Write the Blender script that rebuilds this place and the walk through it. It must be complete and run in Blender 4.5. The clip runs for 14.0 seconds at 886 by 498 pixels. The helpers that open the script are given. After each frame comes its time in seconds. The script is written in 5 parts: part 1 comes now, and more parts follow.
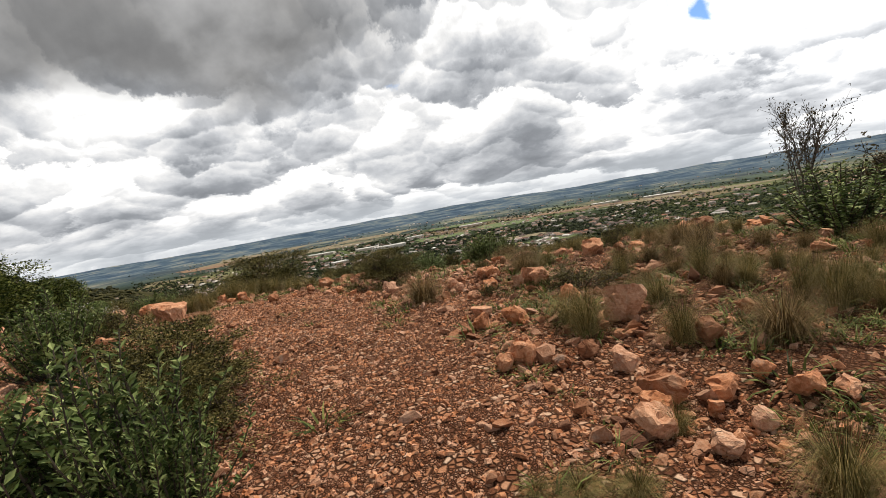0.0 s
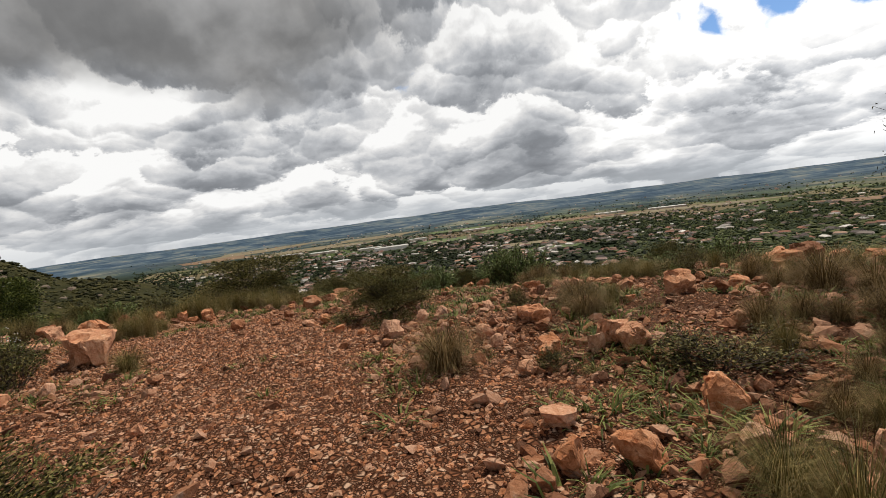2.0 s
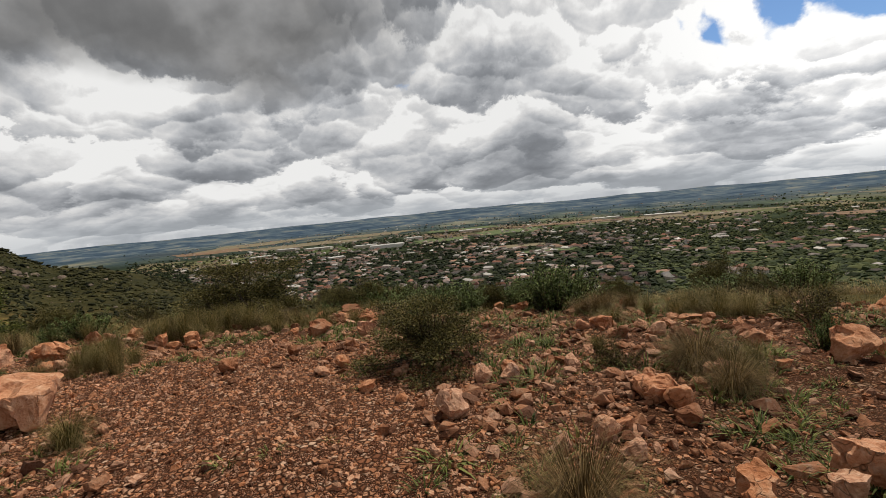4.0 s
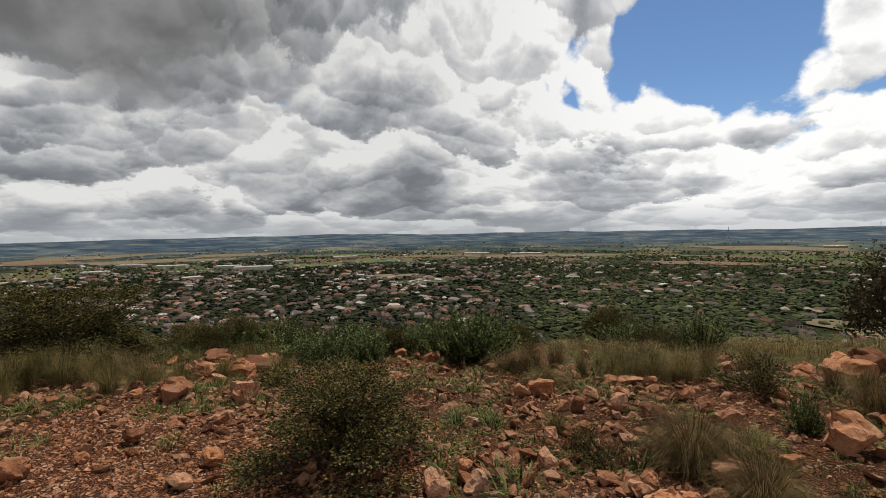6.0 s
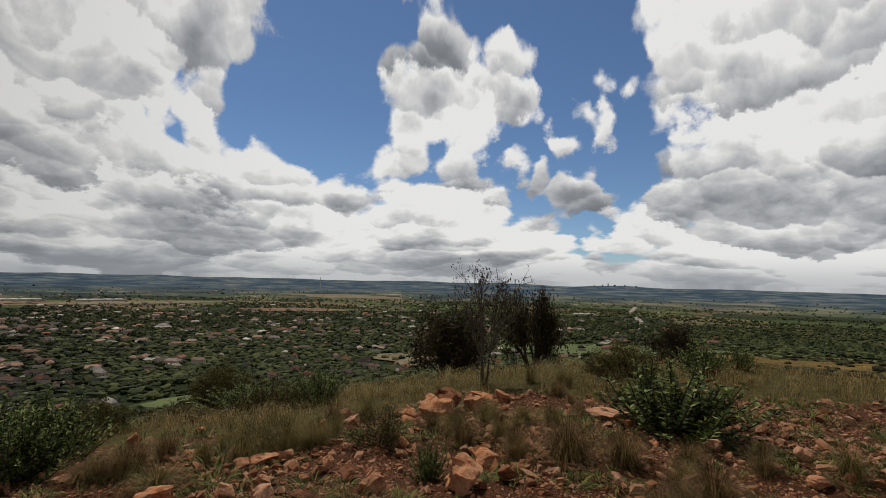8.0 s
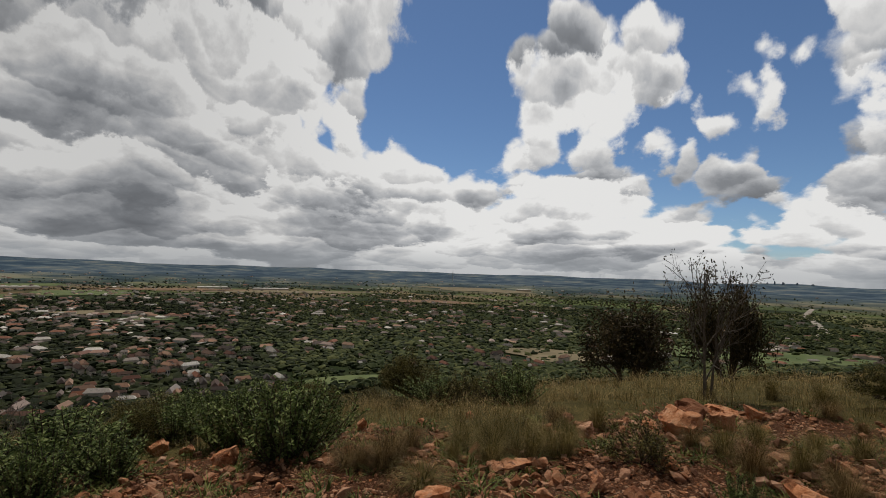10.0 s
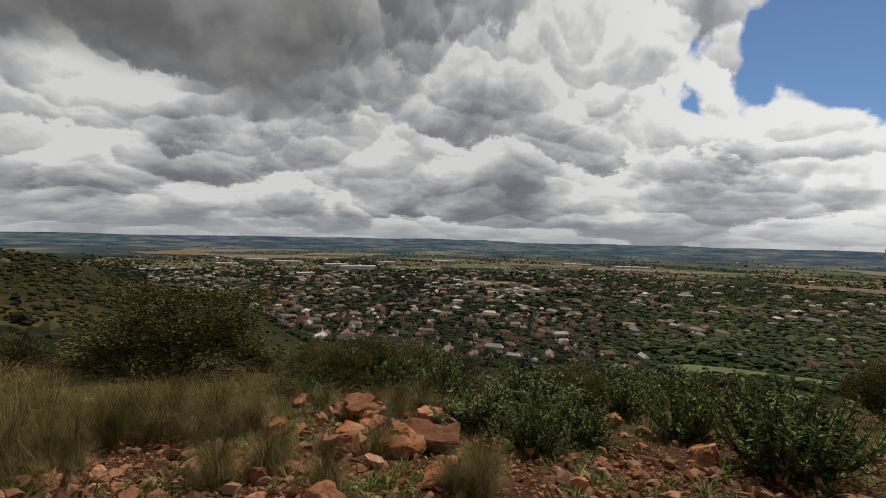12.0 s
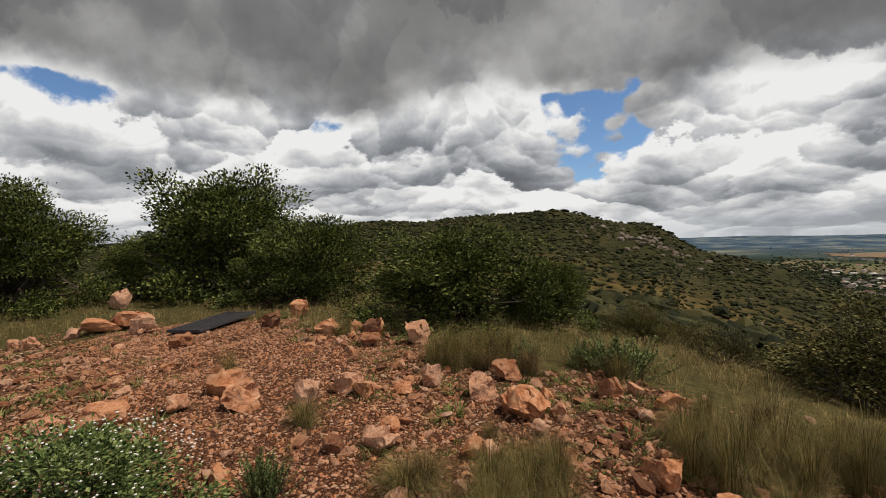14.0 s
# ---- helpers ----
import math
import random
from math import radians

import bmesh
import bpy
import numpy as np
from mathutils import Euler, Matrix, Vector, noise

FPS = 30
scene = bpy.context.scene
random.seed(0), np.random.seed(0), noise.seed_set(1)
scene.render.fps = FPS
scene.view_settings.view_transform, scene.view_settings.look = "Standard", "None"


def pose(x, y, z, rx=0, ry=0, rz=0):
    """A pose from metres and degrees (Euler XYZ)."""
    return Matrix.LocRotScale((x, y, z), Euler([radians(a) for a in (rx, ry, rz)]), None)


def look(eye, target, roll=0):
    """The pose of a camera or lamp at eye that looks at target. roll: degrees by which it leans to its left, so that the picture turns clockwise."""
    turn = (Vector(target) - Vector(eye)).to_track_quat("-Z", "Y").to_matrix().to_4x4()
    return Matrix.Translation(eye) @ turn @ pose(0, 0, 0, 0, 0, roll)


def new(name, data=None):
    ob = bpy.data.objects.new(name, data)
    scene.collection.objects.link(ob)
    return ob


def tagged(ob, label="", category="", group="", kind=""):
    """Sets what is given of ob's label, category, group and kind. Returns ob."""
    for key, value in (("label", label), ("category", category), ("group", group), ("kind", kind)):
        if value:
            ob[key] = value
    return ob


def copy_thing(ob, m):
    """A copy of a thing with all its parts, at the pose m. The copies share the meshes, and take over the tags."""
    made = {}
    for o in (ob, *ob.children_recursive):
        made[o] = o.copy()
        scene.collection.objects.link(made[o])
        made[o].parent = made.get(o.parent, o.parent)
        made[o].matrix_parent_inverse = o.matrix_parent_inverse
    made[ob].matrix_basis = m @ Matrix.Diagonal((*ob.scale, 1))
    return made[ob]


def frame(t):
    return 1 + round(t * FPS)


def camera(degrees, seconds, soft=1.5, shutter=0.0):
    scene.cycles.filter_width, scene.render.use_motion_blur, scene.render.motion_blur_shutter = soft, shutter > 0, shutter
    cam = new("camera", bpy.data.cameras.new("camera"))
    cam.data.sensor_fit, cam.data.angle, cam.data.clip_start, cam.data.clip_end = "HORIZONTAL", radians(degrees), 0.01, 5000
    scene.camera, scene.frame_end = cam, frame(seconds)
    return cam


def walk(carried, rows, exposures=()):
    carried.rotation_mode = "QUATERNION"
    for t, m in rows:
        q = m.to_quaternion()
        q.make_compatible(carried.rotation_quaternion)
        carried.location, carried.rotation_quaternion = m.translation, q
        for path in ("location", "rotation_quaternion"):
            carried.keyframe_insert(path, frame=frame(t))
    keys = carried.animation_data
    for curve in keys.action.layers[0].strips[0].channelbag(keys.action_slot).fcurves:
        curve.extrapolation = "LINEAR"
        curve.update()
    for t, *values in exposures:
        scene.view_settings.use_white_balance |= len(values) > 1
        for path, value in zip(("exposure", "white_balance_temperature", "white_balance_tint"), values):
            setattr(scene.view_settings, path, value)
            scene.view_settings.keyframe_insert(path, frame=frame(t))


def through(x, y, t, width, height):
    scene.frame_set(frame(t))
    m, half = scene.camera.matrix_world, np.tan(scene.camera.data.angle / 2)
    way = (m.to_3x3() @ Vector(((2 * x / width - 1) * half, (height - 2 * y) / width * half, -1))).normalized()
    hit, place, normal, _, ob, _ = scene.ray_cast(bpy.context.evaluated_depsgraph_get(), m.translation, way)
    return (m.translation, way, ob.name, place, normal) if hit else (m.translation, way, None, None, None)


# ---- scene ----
cam = camera(87.15, 14.0, soft=0.9)
PATH = [
    (0, 0.007, 0.000, 1.485, 5.936, -5.150, -9.851),
    (0.5, -0.058, 0.594, 1.480, 6.388, -4.923, -9.184),
    (1, -0.191, 1.077, 1.532, 6.361, -4.827, -8.636),
    (1.5, -0.342, 1.534, 1.618, 6.148, -4.719, -8.120),
    (2, -0.421, 2.045, 1.582, 6.145, -4.710, -7.488),
    (2.5, -0.563, 2.497, 1.665, 5.851, -4.848, -6.942),
    (3, -0.798, 2.919, 1.738, 5.531, -4.827, -6.386),
    (3.2, -0.870, 3.043, 1.776, 5.523, -4.875, -6.182),
    (5.3, -1.684, 4.289, 1.846, 3.846, -3.741, -3.394),
    (5.5, -1.723, 4.423, 1.865, 1.156, -3.313, -2.694),
    (6, -1.741, 4.648, 1.923, -9.854, -2.186, -1.100),
    (6.5, -1.763, 4.796, 2.011, -22.735, -0.497, 0.239),
    (7, -1.750, 4.875, 2.060, -36.498, 1.396, 0.707),
    (7.2, -1.727, 4.933, 2.053, -41.985, 1.992, 0.865),
    (7.8, -1.790, 5.160, 2.060, -53.800, 3.390, 1.250),
    (8.25, -1.880, 5.420, 2.055, -57.200, 3.900, 1.550),
    (8.7, -1.970, 5.670, 2.042, -56.500, 4.000, 1.800),
    (9.3, -2.067, 5.973, 2.028, -50.606, 3.512, 1.989),
    (9.5, -2.089, 6.141, 2.021, -47.762, 3.224, 1.984),
    (10, -2.236, 6.523, 1.999, -40.092, 2.540, 1.916),
    (10.5, -2.464, 6.808, 1.976, -31.204, 1.542, 2.052),
    (11, -2.670, 6.993, 1.950, -22.103, 0.473, 1.728),
    (11.5, -2.820, 7.240, 1.919, -11.560, -0.640, 1.754),
    (12, -3.005, 7.423, 1.892, 2.106, -1.356, 1.312),
    (12.5, -3.262, 7.489, 1.895, 19.816, -1.903, 0.679),
    (13, -3.439, 7.514, 1.925, 40.105, -1.676, -0.329),
    (13.5, -3.526, 7.680, 1.897, 59.916, -1.267, -1.177),
    (14, -3.599, 7.718, 1.876, 75.054, -1.137, -1.226),
]


def aim(x, y, z, yaw, pitch, roll):
    a, b = radians(yaw), radians(pitch)
    eye = Vector((x, y, z))
    return look(eye, eye + Vector((-math.sin(a) * math.cos(b), math.cos(a) * math.cos(b), math.sin(b))), roll)


walk(cam, [(row[0], aim(*row[1:])) for row in PATH], [(0, 0.0), (3, -0.42), (5.5, -0.5), (6.5, -0.77), (9.5, -1.0), (11, -1.0), (12.5, -0.75), (14, -0.46)])

# ---- world, sun ----
SUN_AZ, SUN_EL = -25.0, 63.0      # degrees to the left of +y, and up


def heading(az, el=0.0):
    a, e = radians(az), radians(el)
    return Vector((-math.sin(a) * math.cos(e), math.cos(a) * math.cos(e), math.sin(e)))


class Nodes:
    """Short hand for building node trees."""

    def __init__(self, tree):
        self.tree = tree
        tree.nodes.clear()

    def add(self, kind, inputs=(), **settings):
        node = self.tree.nodes.new(kind)
        for key, value in settings.items():
            setattr(node, key, value)
        for key, value in dict(inputs).items():
            self.put(node.inputs[key], value)
        return node

    def put(self, socket, value):
        if isinstance(value, bpy.types.NodeSocket):
            self.tree.links.new(value, socket)
        elif isinstance(value, bpy.types.Node):
            self.tree.links.new(value.outputs[0], socket)
        else:
            socket.default_value = value

    def math(self, op, a, b=0.0, c=0.0, clamp=False):
        return self.add("ShaderNodeMath", {0: a, 1: b, 2: c}, operation=op, use_clamp=clamp).outputs[0]

    def vec(self, op, a, b=(0, 0, 0)):
        node = self.add("ShaderNodeVectorMath", {0: a, 1: b}, operation=op)
        return node.outputs[1] if op in ("DOT_PRODUCT", "LENGTH", "DISTANCE") else node.outputs[0]

    def step(self, value, low, high, a=0.0, b=1.0):
        return self.add("ShaderNodeMapRange", {0: value, 1: low, 2: high, 3: a, 4: b}, interpolation_type="SMOOTHSTEP").outputs[0]

    def noise(self, vector, scale, detail=4.0, rough=0.55, distortion=0.0):
        return self.add("ShaderNodeTexNoise", {"Vector": vector, "Scale": scale, "Detail": detail, "Roughness": rough, "Distortion": distortion}).outputs[0]

    def mix(self, fac, a, b, blend="MIX"):
        node = self.tree.nodes.new("ShaderNodeMix")
        node.data_type, node.blend_type = "RGBA", blend
        for key, value in ((0, fac), (6, a), (7, b)):
            if isinstance(value, tuple) and len(value) == 3:
                value = (*value, 1.0)
            self.put(node.inputs[key], value)
        return node.outputs[2]

    def ramp(self, fac, *stops):
        node = self.add("ShaderNodeValToRGB", {0: fac})
        el = node.color_ramp.elements
        while len(el) < len(stops):
            el.new(0.5)
        for e, (at, colour) in zip(el, stops):
            e.position, e.color = at, (*colour, 1.0)
        return node.outputs[0]


world = bpy.data.worlds.new("world")
scene.world = world
world.use_nodes = True
n = Nodes(world.node_tree)
sky = n.add("ShaderNodeTexSky", sky_type="NISHITA", sun_disc=False, sun_elevation=radians(SUN_EL), sun_rotation=radians(-SUN_AZ), altitude=1500.0, air_density=1.0, dust_density=0.6, ozone_density=2.0)
way = n.add("ShaderNodeTexCoord").outputs["Generated"]
up = n.add("ShaderNodeSeparateXYZ", {0: way})
level = n.add("ShaderNodeCombineXYZ", {0: up.outputs[0], 1: up.outputs[1], 2: 0.0}).outputs[0]
outward = n.vec("NORMALIZE", level)
reach = n.math("POWER", n.math("ADD", n.math("MAXIMUM", up.outputs[2], 0.0), 0.22), -0.75)
flat = n.vec("MULTIPLY", outward, n.add("ShaderNodeCombineXYZ", {0: reach, 1: reach, 2: 0.0}).outputs[0])


climb = n.math("MULTIPLY", n.math("LOGARITHM", n.math("ADD", n.math("MAXIMUM", up.outputs[2], 0.0), 0.115), 2.71828), 0.44)
dome = n.vec("ADD", outward, n.add("ShaderNodeCombineXYZ", {0: 0.0, 1: 0.0, 2: climb}).outputs[0])
curl = n.vec("SUBTRACT", n.add("ShaderNodeTexNoise", {"Vector": dome, "Scale": 7.0, "Detail": 6.0, "Roughness": 0.62}).outputs[1], (0.5, 0.5, 0.5))
swell = n.vec("SUBTRACT", n.add("ShaderNodeTexNoise", {"Vector": dome, "Scale": 2.2, "Detail": 2.0}).outputs[1], (0.5, 0.5, 0.5))


def puffs(scale, amount, soft):
    """Round heaps: how high a place lies on its heap (about -0.5 to 0.5), and how far from its middle."""
    p = n.vec("ADD", dome, n.vec("ADD", n.vec("MULTIPLY", curl, (amount, amount, amount)), n.vec("MULTIPLY", swell, (0.25, 0.25, 0.25))))
    cell = n.add("ShaderNodeTexVoronoi", {"Vector": p, "Scale": scale, "Randomness": 1.0, "Smoothness": soft}, feature="SMOOTH_F1")
    off = n.vec("SUBTRACT", p, cell.outputs["Position"])
    return n.math("MULTIPLY", n.add("ShaderNodeSeparateXYZ", {0: off}).outputs[2], scale), cell.outputs["Distance"]


rise_a, far_a = puffs(4.2, 0.20, 0.12)
rise_b, far_b = puffs(9.5, 0.12, 0.18)
rise_c, far_c = puffs(19.0, 0.08, 0.32)
crumble = n.math("SUBTRACT", n.noise(n.vec("ADD", dome, n.vec("MULTIPLY", curl, (0.05, 0.05, 0.05))), 13.0, 7.0, 0.6), 0.5)
bulk = n.math("ADD", n.math("MULTIPLY", n.noise(flat, 0.95, 2.0, 0.5), 0.42), n.math("MULTIPLY", n.noise(flat, 2.7, 8.0, 0.57, 0.1), 0.30))
bulk = n.math("ADD", bulk, n.math("MULTIPLY", n.math("SUBTRACT", 0.75, far_a), 0.20))
bulk = n.math("ADD", bulk, n.math("MULTIPLY", n.math("SUBTRACT", 0.75, far_b), 0.16))


gap = n.step(n.vec("DOT_PRODUCT", way, tuple(heading(-66, 27))), 0.80, 0.95)
side = n.step(n.vec("DOT_PRODUCT", way, tuple(heading(95))), -0.12, 0.26)
ripple = n.math("MULTIPLY", n.math("SUBTRACT", n.noise(flat, 1.5, 5.0, 0.5), 0.5), 0.35)
deck = n.math("MULTIPLY", n.step(n.math("ADD", up.outputs[2], ripple), 0.245, 0.34), side)
top = n.step(up.outputs[2], 0.50, 0.72)
low = n.step(up.outputs[2], 0.27, 0.15)
bias = n.math("ADD", n.math("SUBTRACT", n.math("ADD", n.math("MULTIPLY", deck, 0.25), n.math("MULTIPLY", side, 0.02)), n.math("MULTIPLY", gap, 0.15)), n.math("ADD", n.math("MULTIPLY", low, 0.15), n.math("MULTIPLY", top, 0.30)))
heaps = n.math("ADD", n.step(n.vec("DOT_PRODUCT", way, tuple(heading(-57, 19))), 0.975, 0.998), n.step(n.vec("DOT_PRODUCT", way, tuple(heading(-92, 27))), 0.955, 0.995))
bias = n.math("ADD", bias, n.math("MULTIPLY", heaps, 0.14))
rift = n.step(n.vec("DOT_PRODUCT", way, tuple(heading(57, 13.5))), 0.982, 0.999)
bias = n.math("ADD", bias, n.math("SUBTRACT", n.math("MULTIPLY", side, 0.03), n.math("MULTIPLY", rift, 0.30)))
thick = n.math("ADD", n.math("ADD", bulk, bias), n.math("MULTIPLY", n.math("SUBTRACT", 0.45, far_c), 0.12))
cover = n.step(thick, 0.335, 0.385)
# the upper sides of the heaps catch the sun, their flat bases are grey
belly = n.step(n.noise(n.vec("ADD", flat, (3.1, 1.7, 0.0)), 1.7, 4.0, 0.5), 0.36, 0.66)
rise = n.math("ADD", n.math("MULTIPLY", rise_a, 0.60), n.math("ADD", n.math("MULTIPLY", rise_b, 0.34), n.math("MULTIPLY", crumble, 0.55)))
rise = n.math("ADD", rise, n.math("MULTIPLY", rise_c, 0.13))
body = n.math("ADD", n.math("MULTIPLY", belly, 0.42), n.math("MULTIPLY", n.step(thick, 0.37, 0.60), 0.30))
body = n.math("SUBTRACT", n.math("SUBTRACT", body, rise), 0.19)
heap = n.ramp(n.math("MAXIMUM", body, 0.0), (0.0, (1.16, 1.155, 1.14)), (0.14, (0.93, 0.925, 0.92)), (0.36, (0.63, 0.645, 0.67)), (0.64, (0.34, 0.357, 0.385)), (1.0, (0.195, 0.205, 0.225)))
heap = n.mix(n.step(n.vec("DOT_PRODUCT", way, tuple(heading(-75, 12))), 0.35, 0.9), heap, n.vec("MULTIPLY", heap, (1.32, 1.32, 1.32)))
roof = n.ramp(n.noise(flat, 2.2, 6.0, 0.5), (0.34, (0.14, 0.138, 0.136)), (0.5, (0.225, 0.222, 0.219)), (0.64, (0.46, 0.455, 0.45)))
tone = n.mix(n.math("MULTIPLY", deck, 0.9), heap, roof)
# unseen cloud overhead, darkened to lower the fill light on the ground
tone = n.mix(top, tone, n.vec("MULTIPLY", roof, (0.42, 0.42, 0.42)))
far = n.step(up.outputs[2], 0.0, 0.06, 1.0, 0.0)
tone = n.mix(n.math("MULTIPLY", far, 0.6), tone, (0.64, 0.68, 0.72))
cover = n.math("MAXIMUM", cover, n.math("MULTIPLY", far, 0.95))
clear = n.add("ShaderNodeBackground", {0: n.mix(1.0, sky.outputs[0], (0.78, 0.90, 1.0), "MULTIPLY"), 1: 0.15})
cloud = n.add("ShaderNodeBackground", {0: tone, 1: 1.0})
n.add("ShaderNodeOutputWorld", {0: n.add("ShaderNodeMixShader", {0: cover, 1: clear, 2: cloud})})

lamp = new("sun", bpy.data.lights.new("sun", "SUN"))
lamp.data.energy, lamp.data.angle, lamp.data.color = 4.8, radians(1.0), (1.0, 0.89, 0.75)
lamp.matrix_world = look(heading(SUN_AZ, SUN_EL) * 200, (0, 0, 0))

# ---- materials ----
def material(name):
    m = bpy.data.materials.new(name)
    m.use_nodes = True
    return m, Nodes(m.node_tree)


def finish(n, colour, rough=0.9, bump=None, strength=0.5, distance=0.02, specular=0.3, metallic=0.0, through=None):
    inputs = {"Base Color": colour if not isinstance(colour, tuple) else (*colour, 1.0), "Roughness": rough, "Specular IOR Level": specular, "Metallic": metallic}
    if bump is not None:
        inputs["Normal"] = n.add("ShaderNodeBump", {"Strength": strength, "Distance": distance, "Height": bump})
    shader = n.add("ShaderNodeBsdfPrincipled", inputs)
    if through is not None:
        glow = n.add("ShaderNodeBsdfTranslucent", {0: colour if not isinstance(colour, tuple) else (*colour, 1.0)})
        shader = n.add("ShaderNodeMixShader", {0: through, 1: shader, 2: glow})
    n.add("ShaderNodeOutputMaterial", {0: shader})


def place_of(n):
    return n.add("ShaderNodeNewGeometry").outputs["Position"]


def island(n):
    return n.add("ShaderNodeNewGeometry").outputs["Random Per Island"]


def whole(n):
    return n.add("ShaderNodeObjectInfo").outputs["Random"]


def stone_material(name, dusk=0.0, per_object=False):
    """Rust-stained quartzite: orange iron skin over pale pink stone, dark cracks, grey lichen."""
    m, n = material(name)
    p = place_of(n)
    pick = whole(n) if per_object else island(n)
    a = n.noise(p, 9.0, 6.0, 0.62)
    b = n.noise(p, 45.0, 5.0, 0.6)
    skin = n.ramp(n.math("ADD", n.math("MULTIPLY", a, 0.7), n.math("MULTIPLY", b, 0.3)), (0.32, (0.13, 0.05, 0.025)), (0.43, (0.42, 0.165, 0.07)), (0.53, (0.54, 0.255, 0.13)), (0.68, (0.63, 0.40, 0.26)))
    skin = n.mix(n.step(pick, 0.35, 1.0, 0.0, 0.5), skin, n.ramp(b, (0.3, (0.33, 0.18, 0.115)), (0.7, (0.70, 0.52, 0.40))))
    skin = n.mix(n.step(pick, 0.38, 0.0, 0.0, 0.75), skin, (0.085, 0.034, 0.021))
    skin = n.mix(dusk, skin, n.ramp(n.math("ADD", n.math("MULTIPLY", pick, 0.7), n.math("MULTIPLY", a, 0.3)), (0.15, (0.05, 0.024, 0.016)), (0.5, (0.16, 0.075, 0.042)), (0.8, (0.30, 0.17, 0.11)), (0.95, (0.46, 0.33, 0.25))))
    crack = n.add("ShaderNodeTexVoronoi", {"Vector": n.vec("ADD", p, n.vec("MULTIPLY", n.add("ShaderNodeTexNoise", {"Vector": p, "Scale": 6.0}).outputs[1], (0.25, 0.25, 0.25))), "Scale": 4.0}, feature="DISTANCE_TO_EDGE").outputs[0]
    split = n.math("MULTIPLY", n.step(crack, 0.0, 0.012, 1.0, 0.0), n.step(n.noise(p, 3.0, 3.0), 0.47, 0.56))
    skin = n.mix(n.math("MULTIPLY", split, 0.4), skin, (0.07, 0.032, 0.02))
    skin = n.mix(n.step(n.noise(p, 5.0, 6.0, 0.7), 0.60, 0.70, 0.0, 0.45), skin, (0.27, 0.245, 0.21))
    height = n.math("ADD", n.math("MULTIPLY", split, -0.7), n.math("ADD", n.math("MULTIPLY", a, 0.7), n.math("MULTIPLY", b, 0.4)))
    finish(n, skin, 0.88, height, 0.9, 0.03, 0.25)
    return m


M_ROCK = stone_material("rusty_quartzite", per_object=True)
M_GRAVEL = stone_material("gravel_stone")
M_SCREE = stone_material("weathered_stone", 0.5)


def ground_material():
    m, n = material("ground_cover")
    p = place_of(n)
    bare = n.add("ShaderNodeAttribute", attribute_name="bare").outputs[2]
    plain = n.add("ShaderNodeAttribute", attribute_name="plain").outputs[2]
    trodden = n.add("ShaderNodeAttribute", attribute_name="trodden").outputs[2]
    fine, mid, broad = n.noise(p, 60.0, 5.0, 0.65), n.noise(p, 7.0, 5.0, 0.6), n.noise(p, 1.1, 4.0, 0.6)
    def pebbles(scale):
        tint = n.add("ShaderNodeSeparateColor", {0: n.add("ShaderNodeTexVoronoi", {"Vector": p, "Scale": scale}).outputs["Color"]}).outputs[0]
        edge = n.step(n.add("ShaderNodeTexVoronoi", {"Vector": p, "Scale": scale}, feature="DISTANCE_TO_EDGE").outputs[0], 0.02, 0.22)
        return tint, edge

    tint_a, edge_a = pebbles(24.0)
    tint_b, edge_b = pebbles(58.0)
    stones_a = n.ramp(tint_a, (0.0, (0.10, 0.042, 0.024)), (0.35, (0.27, 0.112, 0.058)), (0.7, (0.43, 0.22, 0.125)), (1.0, (0.58, 0.41, 0.30)))
    stones_b = n.ramp(tint_b, (0.0, (0.09, 0.038, 0.022)), (0.5, (0.25, 0.108, 0.058)), (1.0, (0.47, 0.28, 0.19)))
    pick = n.step(n.add("ShaderNodeTexNoise", {"Vector": p, "Scale": 9.0, "Detail": 3.0}).outputs[0], 0.46, 0.54)
    soil = n.mix(pick, stones_b, stones_a)
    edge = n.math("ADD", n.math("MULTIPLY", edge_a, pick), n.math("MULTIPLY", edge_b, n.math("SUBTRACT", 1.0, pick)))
    # dark soil in the gaps, with the shade between pebbles painted in
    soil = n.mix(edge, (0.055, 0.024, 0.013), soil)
    soil = n.mix(n.step(fine, 0.5, 0.75, 0.0, 0.3), soil, (0.09, 0.04, 0.024))
    loam = n.ramp(n.math("ADD", n.math("MULTIPLY", mid, 0.6), n.math("MULTIPLY", fine, 0.4)), (0.35, (0.035, 0.018, 0.011)), (0.55, (0.095, 0.046, 0.026)), (0.7, (0.075, 0.062, 0.028)))
    soil = n.mix(n.math("MULTIPLY", n.step(n.math("ADD", trodden, n.math("MULTIPLY", n.math("SUBTRACT", broad, 0.5), 0.8)), 0.55, 0.2), 0.5), soil, loam)
    turf = n.ramp(n.math("ADD", n.math("MULTIPLY", fine, 0.4), n.math("MULTIPLY", mid, 0.6)), (0.3, (0.035, 0.034, 0.014)), (0.5, (0.105, 0.092, 0.035)), (0.7, (0.20, 0.155, 0.065)))
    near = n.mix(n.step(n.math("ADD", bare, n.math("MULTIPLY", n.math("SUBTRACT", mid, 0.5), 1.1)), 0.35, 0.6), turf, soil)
    # the hillsides: tawny grass, darker scrub, bare stone
    w1, w2 = n.noise(p, 0.035, 6.0, 0.62), n.noise(p, 0.25, 6.0, 0.65)
    slope = n.ramp(n.math("ADD", n.math("MULTIPLY", w1, 0.55), n.math("MULTIPLY", w2, 0.45)), (0.34, (0.017, 0.02, 0.008)), (0.47, (0.032, 0.033, 0.013)), (0.57, (0.046, 0.043, 0.016)), (0.68, (0.10, 0.077, 0.03)))
